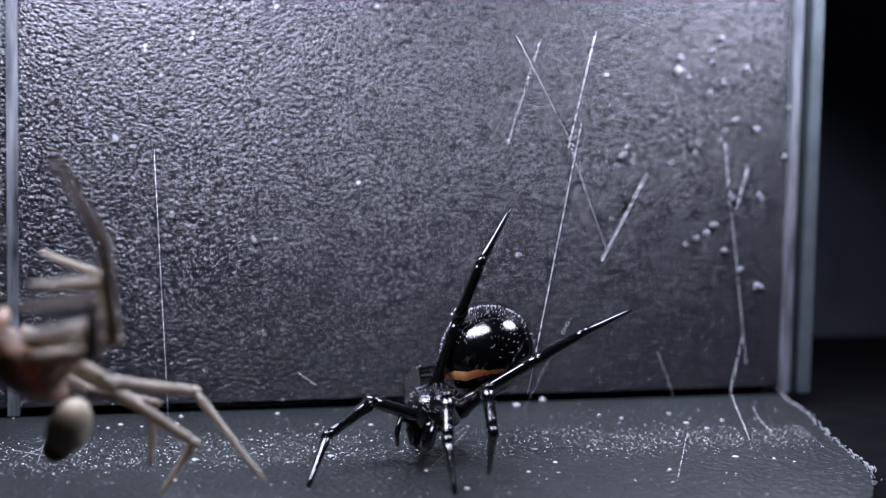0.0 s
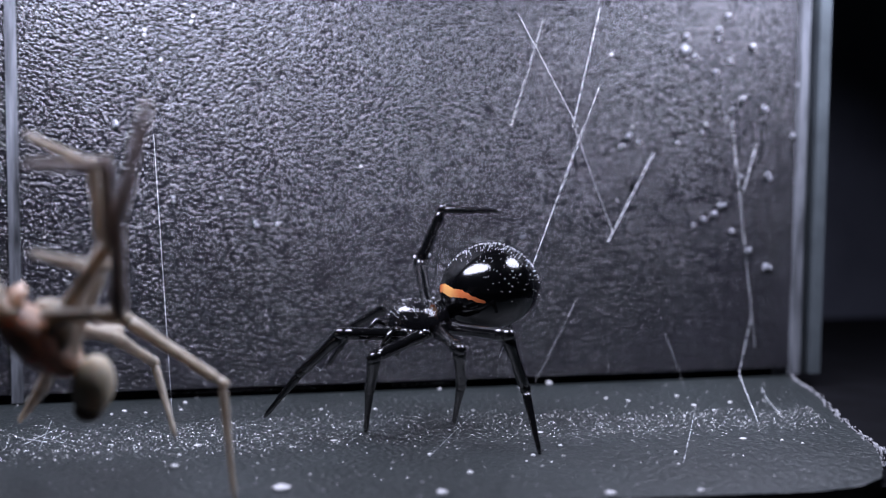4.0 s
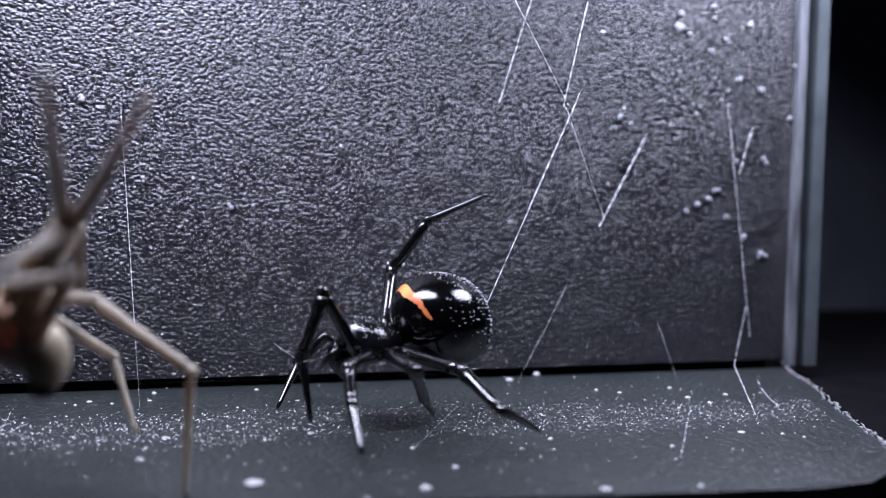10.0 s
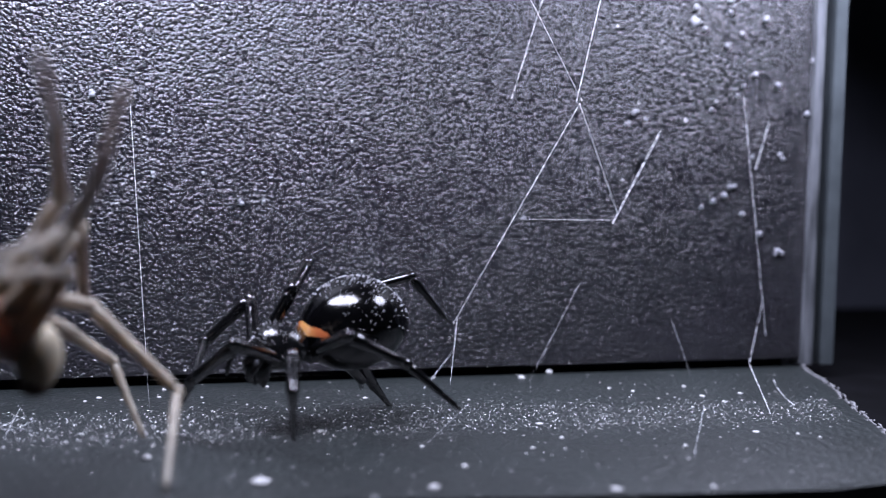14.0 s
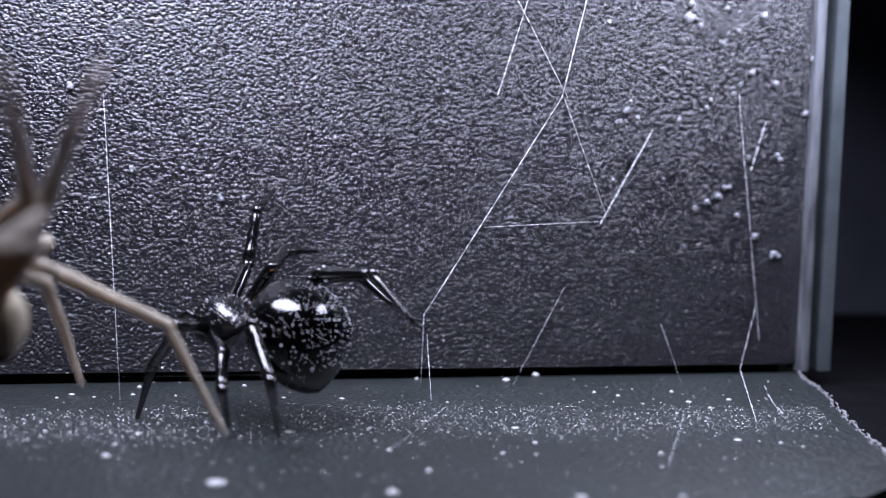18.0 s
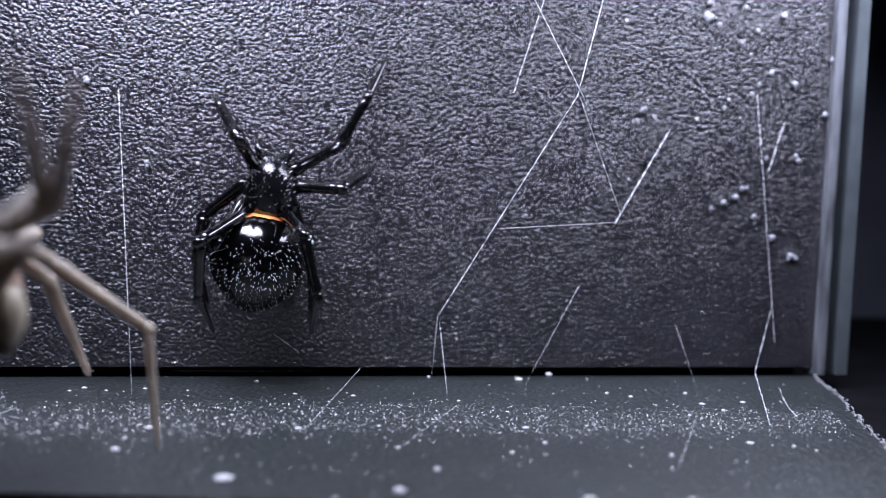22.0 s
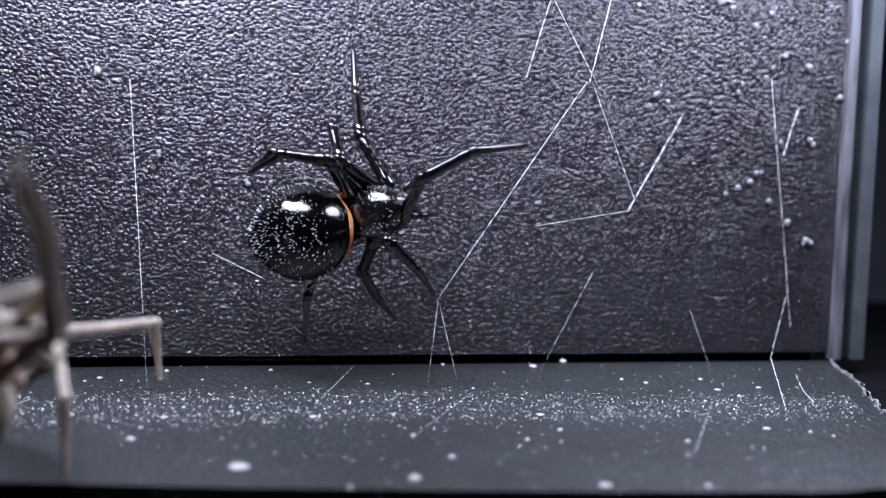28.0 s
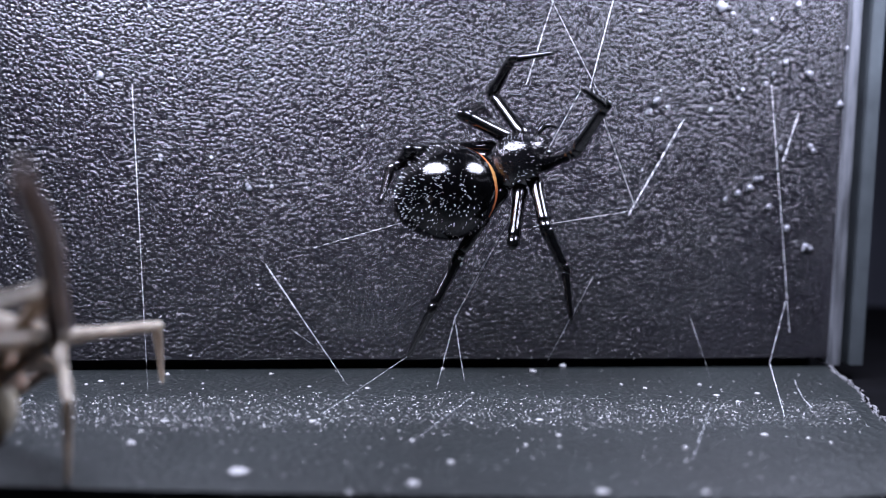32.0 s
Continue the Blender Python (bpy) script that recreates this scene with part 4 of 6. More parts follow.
widow_stance(9, (-1.06, -1.8, 0.543), (-0.95, -0.307, -0.051), (0, -0.165, 0.986), (-0.378, -1.7, 0.645), (-0.855, -0.252, 0.453), (0.483, -0.069, 0.873),
    L1=((-0.54, 0.16, 0.83), (-0.52, 0.41, -0.75), (0.01, 0.38, -0.92)),
    L2=((-0.54, -0.72, 0.44), (-0.13, -0.67, -0.73), (-0.04, -0.68, -0.73)),
    L3=((0.21, -0.97, 0.13), (0.53, 0.63, -0.57), (0.58, 0.71, -0.4)),
    L4=((0.8, -0.58, -0.14), (0.43, -0.87, -0.24), (0.66, 0.6, -0.46)),
    R1=((0.45, 0.59, 0.67), (0.15, 0.98, -0.11), (0.15, 0.97, -0.18)),
    R2=((0.67, 0.7, 0.23), (0.93, 0.24, -0.28), (0.73, 0.07, -0.68)),
    R3=((0.67, 0.7, 0.23), (0.93, 0.24, -0.28), (0.73, 0.07, -0.68)),
    R4=((0.38, 0.48, 0.79), (0.56, -0.08, 0.82), (0.78, -0.2, 0.59)))
widow_stance(10, (-0.824, -1.8, 0.691), (-0.967, -0.254, 0), (0.045, -0.172, 0.984), (-0.195, -1.7, 0.847), (-0.902, -0.251, 0.351), (0.382, -0.087, 0.92),
    L1=((-0.49, -0.24, 0.84), (-0.34, -0.13, -0.93), (0.12, -0.2, -0.97)),
    L2=((-0.51, -0.86, -0.01), (-0.07, -0.87, -0.49), (0.03, -0.81, -0.58)),
    L3=((0.17, -0.99, -0.03), (0.32, 0.63, -0.7), (0.41, 0.74, -0.54)),
    L4=((0.51, -0.86, -0.07), (0.33, -0.86, -0.39), (0.73, 0.52, -0.44)),
    R1=((-0.09, 1, -0.02), (-0.41, 0.68, -0.6), (-0.43, -0.59, -0.68)),
    R2=((0.72, 0.67, 0.19), (0.92, 0.19, -0.33), (0.7, 0.03, -0.72)),
    R3=((0.72, 0.67, 0.19), (0.92, 0.19, -0.33), (0.7, 0.03, -0.72)),
    R4=((0.22, 0.64, 0.73), (0.57, -0.09, 0.82), (0.87, -0.25, 0.42)))
widow_stance(10.5, (-0.892, -1.8, 0.692), (-0.967, -0.254, 0), (0.045, -0.172, 0.984), (-0.293, -1.7, 1.012), (-0.948, -0.249, 0.2), (0.227, -0.085, 0.97),
    L1=((-0.35, -0.23, 0.91), (-0.73, -0.4, 0.56), (-0.73, 0.06, 0.68)),
    L2=((-0.39, -0.92, -0), (-0.07, -0.87, -0.48), (0.03, -0.82, -0.58)),
    L3=((0.16, -0.98, 0.13), (0.37, 0.64, -0.67), (0.49, 0.41, -0.77)),
    L4=((0.66, -0.75, 0.05), (0.23, -0.93, -0.29), (0.7, 0.31, -0.64)),
    R1=((-0.14, 0.99, 0.02), (-0.32, 0.59, -0.74), (-0.34, -0.72, -0.6)),
    R2=((0.72, 0.67, 0.19), (0.92, 0.19, -0.33), (0.7, 0.03, -0.72)),
    R3=((0.72, 0.67, 0.19), (0.92, 0.19, -0.33), (0.7, 0.03, -0.72)),
    R4=((0.2, 0.56, 0.81), (0.51, -0.08, 0.86), (0.91, -0.25, 0.33)))
widow_stance(11, (-0.847, -1.8, 0.749), (-0.947, -0.305, -0.102), (-0.048, -0.179, 0.983), (-0.356, -1.7, 1.104), (-0.913, -0.298, -0.278), (-0.239, -0.162, 0.958),
    L1=((-0.99, -0.11, 0.13), (-0.77, 0.36, -0.53), (-0.61, -0.18, -0.77)),
    L2=((-0.49, -0.87, -0.04), (-0.07, -0.75, -0.65), (0.05, -0.8, -0.6)),
    L3=((0.11, -0.99, 0.08), (0.36, 0.54, -0.76), (0.4, 0.48, -0.78)),
    L4=((0.69, -0.73, 0.05), (0.26, -0.84, -0.48), (0.63, 0.39, -0.67)),
    R1=((-0.21, 0.98, -0.04), (-0.37, 0.57, -0.73), (-0.26, -0.76, -0.59)),
    R2=((0.66, 0.7, 0.27), (0.94, 0.25, -0.23), (0.76, 0.08, -0.64)),
    R3=((0.66, 0.7, 0.27), (0.94, 0.25, -0.23), (0.76, 0.08, -0.64)),
    R4=((0.11, 0.46, 0.88), (0.67, 0.33, 0.67), (0.97, -0.13, 0.22)))
widow_stance(12, (-1.099, -1.8, 0.692), (-0.903, -0.402, -0.151), (-0.089, -0.169, 0.982), (-0.556, -1.7, 1.033), (-0.913, -0.298, -0.278), (-0.239, -0.162, 0.958),
    L1=((-0.8, -0.3, 0.52), (-0.74, 0.31, -0.59), (-0.54, 0.13, -0.83)),
    L2=((-0.81, -0.57, 0.1), (-0.48, -0.64, -0.59), (-0.26, 0.37, -0.89)),
    L3=((0.26, -0.97, 0.03), (0.44, 0.57, -0.69), (0.43, 0.7, -0.57)),
    L4=((0.16, -0.77, 0.62), (0.65, 0.09, -0.76), (0.24, 0.18, -0.95)),
    R1=((-0.11, 0.97, -0.2), (-0.07, 0.73, -0.68), (-0.23, -0.96, -0.15)),
    R2=((-0.04, 0.96, 0.27), (0.04, 0.84, -0.55), (-0.01, 0.9, -0.43)),
    R3=((0.57, 0.77, 0.29), (0.92, 0.34, -0.18), (0.79, 0.14, -0.6)),
    R4=((0.32, 0.02, 0.95), (0.59, 0.62, 0.52), (0.91, -0.07, 0.4)))
widow_stance(13, (-1.332, -1.8, 0.652), (-0.772, -0.617, -0.154), (-0.082, -0.144, 0.986), (-0.901, -1.7, 0.978), (-0.874, -0.397, -0.278), (-0.238, -0.148, 0.96),
    L1=((-0.79, -0.58, 0.2), (-0.61, 0.64, -0.46), (-0.43, 0.81, -0.39)),
    L2=((-0.43, -0.87, 0.24), (-0.19, -0.83, -0.52), (-0.06, 0.44, -0.9)),
    L3=((0.78, 0.61, -0.13), (0.49, 0.54, -0.68), (0.56, 0.54, -0.63)),
    L4=((0.1, -0.9, 0.42), (0.81, 0.16, -0.57), (0.59, 0.17, -0.79)),
    R1=((-0.36, 0.77, 0.53), (-0.77, 0.02, -0.63), (-0.32, -0.21, -0.92)),
    R2=((0.29, 0.22, 0.93), (0.16, 0.93, 0.32), (0.15, 0.98, -0.13)),
    R3=((0.35, 0.9, 0.27), (0.82, 0.55, -0.17), (0.75, 0.31, -0.58)),
    R4=((0.58, -0.03, 0.82), (0.69, 0.3, 0.66), (0.81, 0.05, 0.58)))
widow_stance(14, (-1.592, -1.8, 0.653), (-0.777, -0.621, -0.104), (-0.023, -0.136, 0.99), (-1.012, -1.7, 0.814), (-0.891, -0.354, -0.284), (-0.235, -0.173, 0.956),
    L1=((-0.57, -0.75, 0.34), (-0.61, 0.52, -0.6), (-0.33, 0.58, -0.75)),
    L2=((-0.11, -0.97, 0.21), (-0.07, -0.89, -0.45), (0.06, 0.46, -0.88)),
    L3=((0.77, 0.61, -0.18), (0.45, 0.53, -0.72), (0.52, 0.54, -0.66)),
    L4=((0.27, -0.92, 0.29), (0.86, 0.22, -0.45), (0.76, 0, -0.65)),
    R1=((-0.02, 0.79, 0.61), (-0.73, -0.11, -0.68), (-0.17, -0.91, -0.38)),
    R2=((0.48, 0.05, 0.88), (0.41, 0.76, 0.51), (0.13, 0.98, -0.14)),
    R3=((0.96, -0.19, -0.22), (0.46, 0.72, -0.53), (0.15, 0.91, -0.4)),
    R4=((0.81, -0.07, 0.59), (0.86, 0.49, 0.15), (0.65, 0.21, -0.74)))
widow_stance(14.5, (-1.753, -1.55, 0.58), (-0.993, 0.117, 0), (-0.033, -0.284, 0.958), (-1.232, -1.7, 0.626), (-0.362, 0.31, 0.879), (0.334, -0.837, 0.433),
    L1=((-0.27, -0.81, 0.52), (-0.5, 0.56, -0.66), (-0.22, 0.36, -0.91)),
    L2=((0.13, -0.97, 0.18), (0.31, -0.85, -0.42), (0.31, 0.55, -0.77)),
    L3=((0.09, -0.85, 0.51), (0.37, 0.26, -0.89), (0.18, -0.27, -0.94)),
    L4=((-0.1, -0.9, 0.43), (0.17, -0.89, -0.41), (0.2, 0.27, -0.94)),
    R1=((0.56, 0.4, 0.72), (-0.39, 0.53, 0.76), (-0.5, 0.31, 0.81)),
    R2=((0.57, 0.05, 0.82), (0.51, 0.67, 0.54), (0.63, 0.75, 0.2)),
    R3=((0.76, -0.19, 0.62), (0.96, -0.14, 0.23), (0.85, -0.26, -0.45)),
    R4=((0.42, -0.67, 0.61), (0.83, -0.5, 0.26), (0.56, -0.7, -0.44)))
widow_stance(16.5, (-1.788, -1.35, 0.622), (-0.821, 0.547, 0.164), (0, -0.287, 0.958), (-1.293, -1.8, 0.744), (-0.421, 0.661, 0.621), (0.226, -0.587, 0.778),
    L1=((-0.31, -0.86, 0.41), (-0.41, 0.54, -0.73), (-0.2, 0.34, -0.92)),
    L2=((0.34, -0.94, 0.04), (0.16, -0.89, -0.44), (0.25, 0.53, -0.81)),
    L3=((0.35, -0.77, 0.53), (0.37, -0.21, -0.9), (0.16, -0.27, -0.95)),
    L4=((0.11, -0.86, 0.49), (0.26, -0.75, -0.6), (0.15, 0.3, -0.94)),
    R1=((0.26, 0.28, 0.92), (0.22, 0.67, 0.71), (0.5, 0.54, 0.68)),
    R2=((0.4, -0.19, 0.9), (0.43, 0.85, 0.3), (0.75, 0.63, 0.2)),
    R3=((0.75, 0, 0.66), (0.97, -0.12, 0.19), (0.82, -0.24, -0.51)),
    R4=((0.6, -0.32, 0.74), (0.75, -0.65, 0.12), (0.49, -0.72, -0.5)))
widow_stance(17, (-1.783, -1.35, 0.613), (-0.821, 0.547, 0.164), (0, -0.287, 0.958), (-1.287, -1.8, 0.735), (-0.421, 0.661, 0.621), (0.226, -0.587, 0.778),
    L1=((-0.3, -0.86, 0.41), (-0.41, 0.54, -0.73), (-0.2, 0.34, -0.92)),
    L2=((0.35, -0.94, 0.04), (0.17, -0.88, -0.44), (0.24, 0.53, -0.81)),
    L3=((0.36, -0.77, 0.53), (0.37, -0.21, -0.9), (0.16, -0.27, -0.95)),
    L4=((0.12, -0.86, 0.49), (0.27, -0.75, -0.6), (0.15, 0.3, -0.94)),
    R1=((0.25, 0.29, 0.92), (0.21, 0.67, 0.71), (0.5, 0.54, 0.68)),
    R2=((0.4, -0.19, 0.9), (0.42, 0.86, 0.3), (0.75, 0.63, 0.2)),
    R3=((0.75, 0.01, 0.66), (0.98, -0.12, 0.19), (0.82, -0.23, -0.52)),
    R4=((0.6, -0.32, 0.74), (0.75, -0.65, 0.12), (0.49, -0.71, -0.5)))
widow_stance(18, (-1.728, -1.3, 0.741), (-0.792, 0.546, 0.273), (0.061, -0.374, 0.926), (-1.232, -1.775, 0.731), (-0.368, 0.667, 0.647), (0.219, -0.614, 0.758),
    L1=((-0.31, -0.93, 0.17), (-0.42, 0.55, -0.72), (-0.25, 0.32, -0.91)),
    L2=((0.16, -0.98, -0.1), (0, -0.84, -0.55), (0.11, 0.63, -0.77)),
    L3=((0.32, -0.88, 0.34), (0.32, -0.21, -0.92), (0.18, -0.26, -0.95)),
    L4=((0.09, -0.94, 0.34), (0.24, -0.73, -0.64), (0.14, 0.5, -0.85)),
    R1=((0.3, 0.71, 0.64), (0.16, 0.39, 0.91), (0.35, 0.87, 0.36)),
    R2=((0.44, -0.41, 0.8), (0.38, 0.87, 0.31), (0.66, 0.75, -0.04)),
    R3=((0.8, -0.01, 0.6), (0.99, -0.12, 0.1), (0.74, -0.23, -0.63)),
    R4=((0.6, -0.44, 0.67), (0.71, -0.7, 0.09), (0.49, -0.64, -0.59)))
widow_stance(19, (-1.682, -1.25, 0.698), (-0.754, 0.538, 0.377), (0.114, -0.457, 0.882), (-1.201, -1.75, 0.722), (-0.316, 0.671, 0.671), (0.209, -0.64, 0.739),
    L1=((-0.35, -0.92, 0.19), (-0.44, 0.55, -0.71), (-0.29, 0.29, -0.91)),
    L2=((-0.05, -1, 0.08), (-0.16, -0.72, -0.67), (-0.03, 0.69, -0.73)),
    L3=((0.27, -0.88, 0.4), (0.27, -0.21, -0.94), (0.19, -0.25, -0.95)),
    L4=((0.06, -0.91, 0.4), (0.21, -0.69, -0.69), (0.13, 0.64, -0.75)),
    R1=((0.31, 0.67, 0.67), (0.1, 0.04, 0.99), (0.18, 0.98, 0.1)),
    R2=((0.44, 0.07, 0.89), (0.39, 0.82, 0.43), (0.59, 0.76, -0.28)),
    R3=((0.91, -0.03, 0.4), (0.65, -0.74, -0.17), (0.62, -0.75, -0.23)),
    R4=((0.62, -0.08, 0.78), (0.71, -0.7, 0.05), (0.55, -0.4, -0.73)))
widow_stance(20, (-1.309, -1, 1.128), (-0.298, 0.596, 0.745), (-0.009, -0.783, 0.622), (-1.165, -1.450, 0.865), (-0.05, 0.552, 0.833), (0.05, -0.831, 0.554),
    L1=((-0.62, -0.78, 0.06), (-0.34, 0.94, 0.09), (-0.79, 0.61, 0.12)),
    L2=((-0.7, 0.47, -0.54), (-0.38, 0.89, -0.25), (-0.35, 0.88, -0.32)),
    L3=((-0.2, -0.75, -0.62), (0.27, -0.21, -0.94), (0.09, -0.65, -0.75)),
    L4=((-0.29, -0.89, -0.36), (0.24, 0.34, -0.91), (0.01, -0.96, -0.28)),
    R1=((0.07, 0.93, 0.35), (-0.12, -0.47, 0.87), (0.03, 1, -0.07)),
    R2=((0.04, 0.93, 0.36), (0.59, 0.78, 0.22), (0.97, 0.02, 0.23)),
    R3=((0.42, -0.91, -0.06), (0.35, -0.93, 0.11), (0.31, -0.83, -0.47)),
    R4=((0.15, -0.82, 0.55), (0.77, -0.59, -0.23), (0.27, -0.65, -0.71)))
widow_stance(21, (-1.188, -0.71, 1.401), (-0.051, 0.254, 0.966), (0, -0.967, 0.254), (-1.138, -0.750, 0.933), (0, 0.2, 0.98), (0, -0.98, 0.2),
    L1=((-0.68, -0.73, -0.11), (-0.26, 0.96, 0.01), (-0.58, 0.81, 0.07)),
    L2=((-0.76, -0.08, -0.65), (-0.4, 0.79, -0.46), (-0.64, 0.68, -0.35)),
    L3=((-0.59, 0.23, -0.78), (-0.23, 0.24, -0.94), (-0.24, 0.57, -0.79)),
    L4=((-0.57, -0.73, -0.37), (-0.16, 0.68, -0.71), (-0.17, 0.77, -0.61)),
    R1=((0.21, 0.59, 0.78), (0.33, -0.08, 0.94), (0.48, -0.14, 0.86)),
    R2=((0.43, -0.76, 0.49), (0.48, 0.33, 0.81), (0.26, 0.96, 0.07)),
    R3=((0.15, -0.98, 0.15), (0.82, -0.17, -0.55), (0.54, -0.22, -0.81)),
    R4=((0.18, -0.94, 0.29), (0.63, -0.65, -0.42), (0.46, -0.39, -0.8)))
widow_stance(22, (-1.532, -0.52, 1.764), (0.1, 0.151, 0.983), (0, -0.988, 0.151), (-1.629, -0.5, 1.112), (0.1, -0.05, 0.994), (-0, -0.999, -0.05),
    L1=((-0.25, -0.88, 0.4), (-0.35, 0.72, 0.6), (-0.12, 0.97, 0.2)),
    L2=((-0.75, 0.2, -0.63), (-0.16, -0.1, -0.98), (0.26, -0.16, -0.95)),
    L3=((-0.42, -0.6, -0.68), (-0.42, 0.84, -0.35), (-0.1, 0.98, -0.14)),
    L4=((-0.58, -0.73, -0.36), (-0.02, 0.37, -0.93), (0.22, 0.72, -0.65)),
    R1=((0.8, 0.4, 0.45), (0.47, -0.1, 0.87), (0.39, 0.51, 0.77)),
    R2=((0.78, -0.63, -0.01), (0.55, 0.78, 0.31), (0.38, 0.9, 0.21)),
    R3=((0.24, 0.79, -0.56), (0.23, -0.14, -0.96), (-0.02, -0.16, -0.99)),
    R4=((0.21, -0.96, -0.2), (0.23, -0.14, -0.96), (-0.05, 0.72, -0.69)))
widow_stance(22.6, (-1.615, -0.52, 1.789), (0.253, 0.101, 0.962), (0.001, -0.995, 0.104), (-1.895, -0.5, 1.164), (0.301, -0.15, 0.942), (-0.002, -0.988, -0.157),
    L1=((-0.25, -0.88, 0.4), (-0.35, 0.72, 0.6), (-0.12, 0.97, 0.2)),
    L2=((-0.87, 0.19, -0.46), (-0.29, -0.82, -0.5), (-0.08, 0.98, -0.17)),
    L3=((-0.66, 0.55, -0.52), (-0.59, 0.24, -0.77), (-0.23, -0.16, -0.96)),
    L4=((-0.86, -0.35, -0.36), (-0.45, 0.2, -0.87), (0.05, 0.75, -0.65)),
    R1=((0.89, 0.28, 0.36), (0.51, 0.02, 0.86), (0.35, 0.29, 0.89)),
    R2=((0.95, 0.27, -0.13), (0.74, -0.08, 0.66), (0.51, 0.76, 0.4)),
    R3=((0.12, 0.81, -0.58), (0.35, -0.14, -0.93), (0.08, -0.17, -0.98)),
    R4=((0.15, -0.96, -0.23), (0.35, 0.17, -0.92), (0.01, 0.57, -0.82)))
widow_stance(23, (-1.616, -0.52, 1.79), (0.253, 0.101, 0.962), (0.001, -0.995, 0.104), (-1.896, -0.5, 1.164), (0.301, -0.15, 0.942), (-0.002, -0.988, -0.157),
    L1=((-0.25, -0.88, 0.4), (-0.35, 0.72, 0.6), (-0.12, 0.97, 0.2)),
    L2=((-0.87, 0.18, -0.47), (-0.29, -0.82, -0.49), (-0.08, 0.98, -0.17)),
    L3=((-0.66, 0.54, -0.52), (-0.59, 0.24, -0.77), (-0.23, -0.16, -0.96)),
    L4=((-0.86, -0.35, -0.36), (-0.45, 0.2, -0.87), (0.05, 0.75, -0.65)),
    R1=((0.89, 0.28, 0.36), (0.51, 0.02, 0.86), (0.35, 0.29, 0.89)),
    R2=((0.95, 0.27, -0.13), (0.74, -0.08, 0.66), (0.51, 0.76, 0.4)),
    R3=((0.12, 0.8, -0.58), (0.35, -0.14, -0.93), (0.08, -0.17, -0.98)),
    R4=((0.15, -0.96, -0.23), (0.35, 0.16, -0.92), (0.01, 0.57, -0.82)))
widow_stance(25, (-1.565, -0.52, 1.744), (0.253, 0.101, 0.962), (0.001, -0.995, 0.104), (-1.817, -0.5, 1.124), (0.301, -0.15, 0.942), (-0.002, -0.988, -0.157),
    L1=((-0.25, -0.88, 0.4), (-0.35, 0.72, 0.6), (-0.12, 0.97, 0.2)),
    L2=((-0.85, -0.07, -0.53), (-0.31, -0.82, -0.48), (-0.09, 0.95, -0.29)),
    L3=((-0.77, 0, -0.64), (-0.63, -0.13, -0.77), (-0.19, 0.54, -0.82)),
    L4=((-0.86, -0.35, -0.36), (-0.45, 0.2, -0.87), (0.05, 0.75, -0.65)),
    R1=((0.87, 0.21, 0.45), (0.5, 0.36, 0.78), (0.3, 0.01, 0.95)),
    R2=((0.81, -0.58, 0.06), (0.57, 0.76, 0.32), (0.55, 0.78, 0.31)),
    R3=((0.22, 0.88, -0.42), (0.36, -0.14, -0.92), (-0.07, -0.16, -0.98)),
    R4=((0.22, -0.97, -0.1), (0.37, 0.11, -0.92), (-0.15, 0.6, -0.79)))
widow_stance(25.5, (-1.548, -0.52, 1.741), (0.253, 0.101, 0.962), (0.001, -0.995, 0.104), (-1.802, -0.5, 1.124), (0.301, -0.15, 0.942), (-0.002, -0.988, -0.157),
    L1=((-0.25, -0.88, 0.4), (-0.35, 0.72, 0.6), (-0.12, 0.97, 0.2)),
    L2=((-0.85, -0.07, -0.52), (-0.31, -0.82, -0.48), (-0.09, 0.95, -0.28)),
    L3=((-0.77, 0.04, -0.64), (-0.63, -0.13, -0.76), (-0.19, 0.54, -0.82)),
    L4=((-0.86, -0.35, -0.36), (-0.45, 0.2, -0.87), (0.05, 0.75, -0.65)),
    R1=((0.87, 0.22, 0.44), (0.5, 0.37, 0.78), (0.3, 0.03, 0.95)),
    R2=((0.81, -0.59, 0.05), (0.57, 0.76, 0.31), (0.55, 0.78, 0.3)),
    R3=((0.22, 0.88, -0.42), (0.36, -0.14, -0.92), (-0.07, -0.16, -0.98)),
    R4=((0.21, -0.97, -0.1), (0.36, 0.13, -0.92), (-0.15, 0.6, -0.79)))
widow_stance(27.5, (-0.837, -0.9, 1.451), (0.972, -0.209, -0.105), (-0.163, -0.927, 0.338), (-1.388, -0.9, 1.346), (0.982, -0.103, 0.155), (-0.138, -0.962, 0.235),
    L1=((-0.4, 0.03, 0.92), (-0.1, 0.7, 0.71), (-0.02, 0.3, 0.95)),
    L2=((-0.79, -0.22, 0.58), (-0.09, 0.59, 0.8), (0.04, 1, 0.05)),
    L3=((-0.86, 0.12, 0.5), (-0.97, -0.01, -0.25), (-0.69, 0.55, -0.48)),
    L4=((-0.58, -0.66, 0.47), (-0.72, 0.66, -0.21), (-0.44, 0.83, -0.34)),
    R1=((-0.01, -0.8, 0.6), (0.47, -0.88, -0.1), (0.63, -0.6, -0.49)),
    R2=((-0.22, -0.94, -0.27), (0.57, 0.73, -0.38), (0.43, 0.87, -0.24)),
    R3=((-0.63, 0.74, -0.22), (-0.17, -0.13, -0.98), (0.02, -0.18, -0.98)),
    R4=((-0.37, 0.88, -0.3), (-0.16, -0.71, -0.68), (0.05, 0.45, -0.89)))
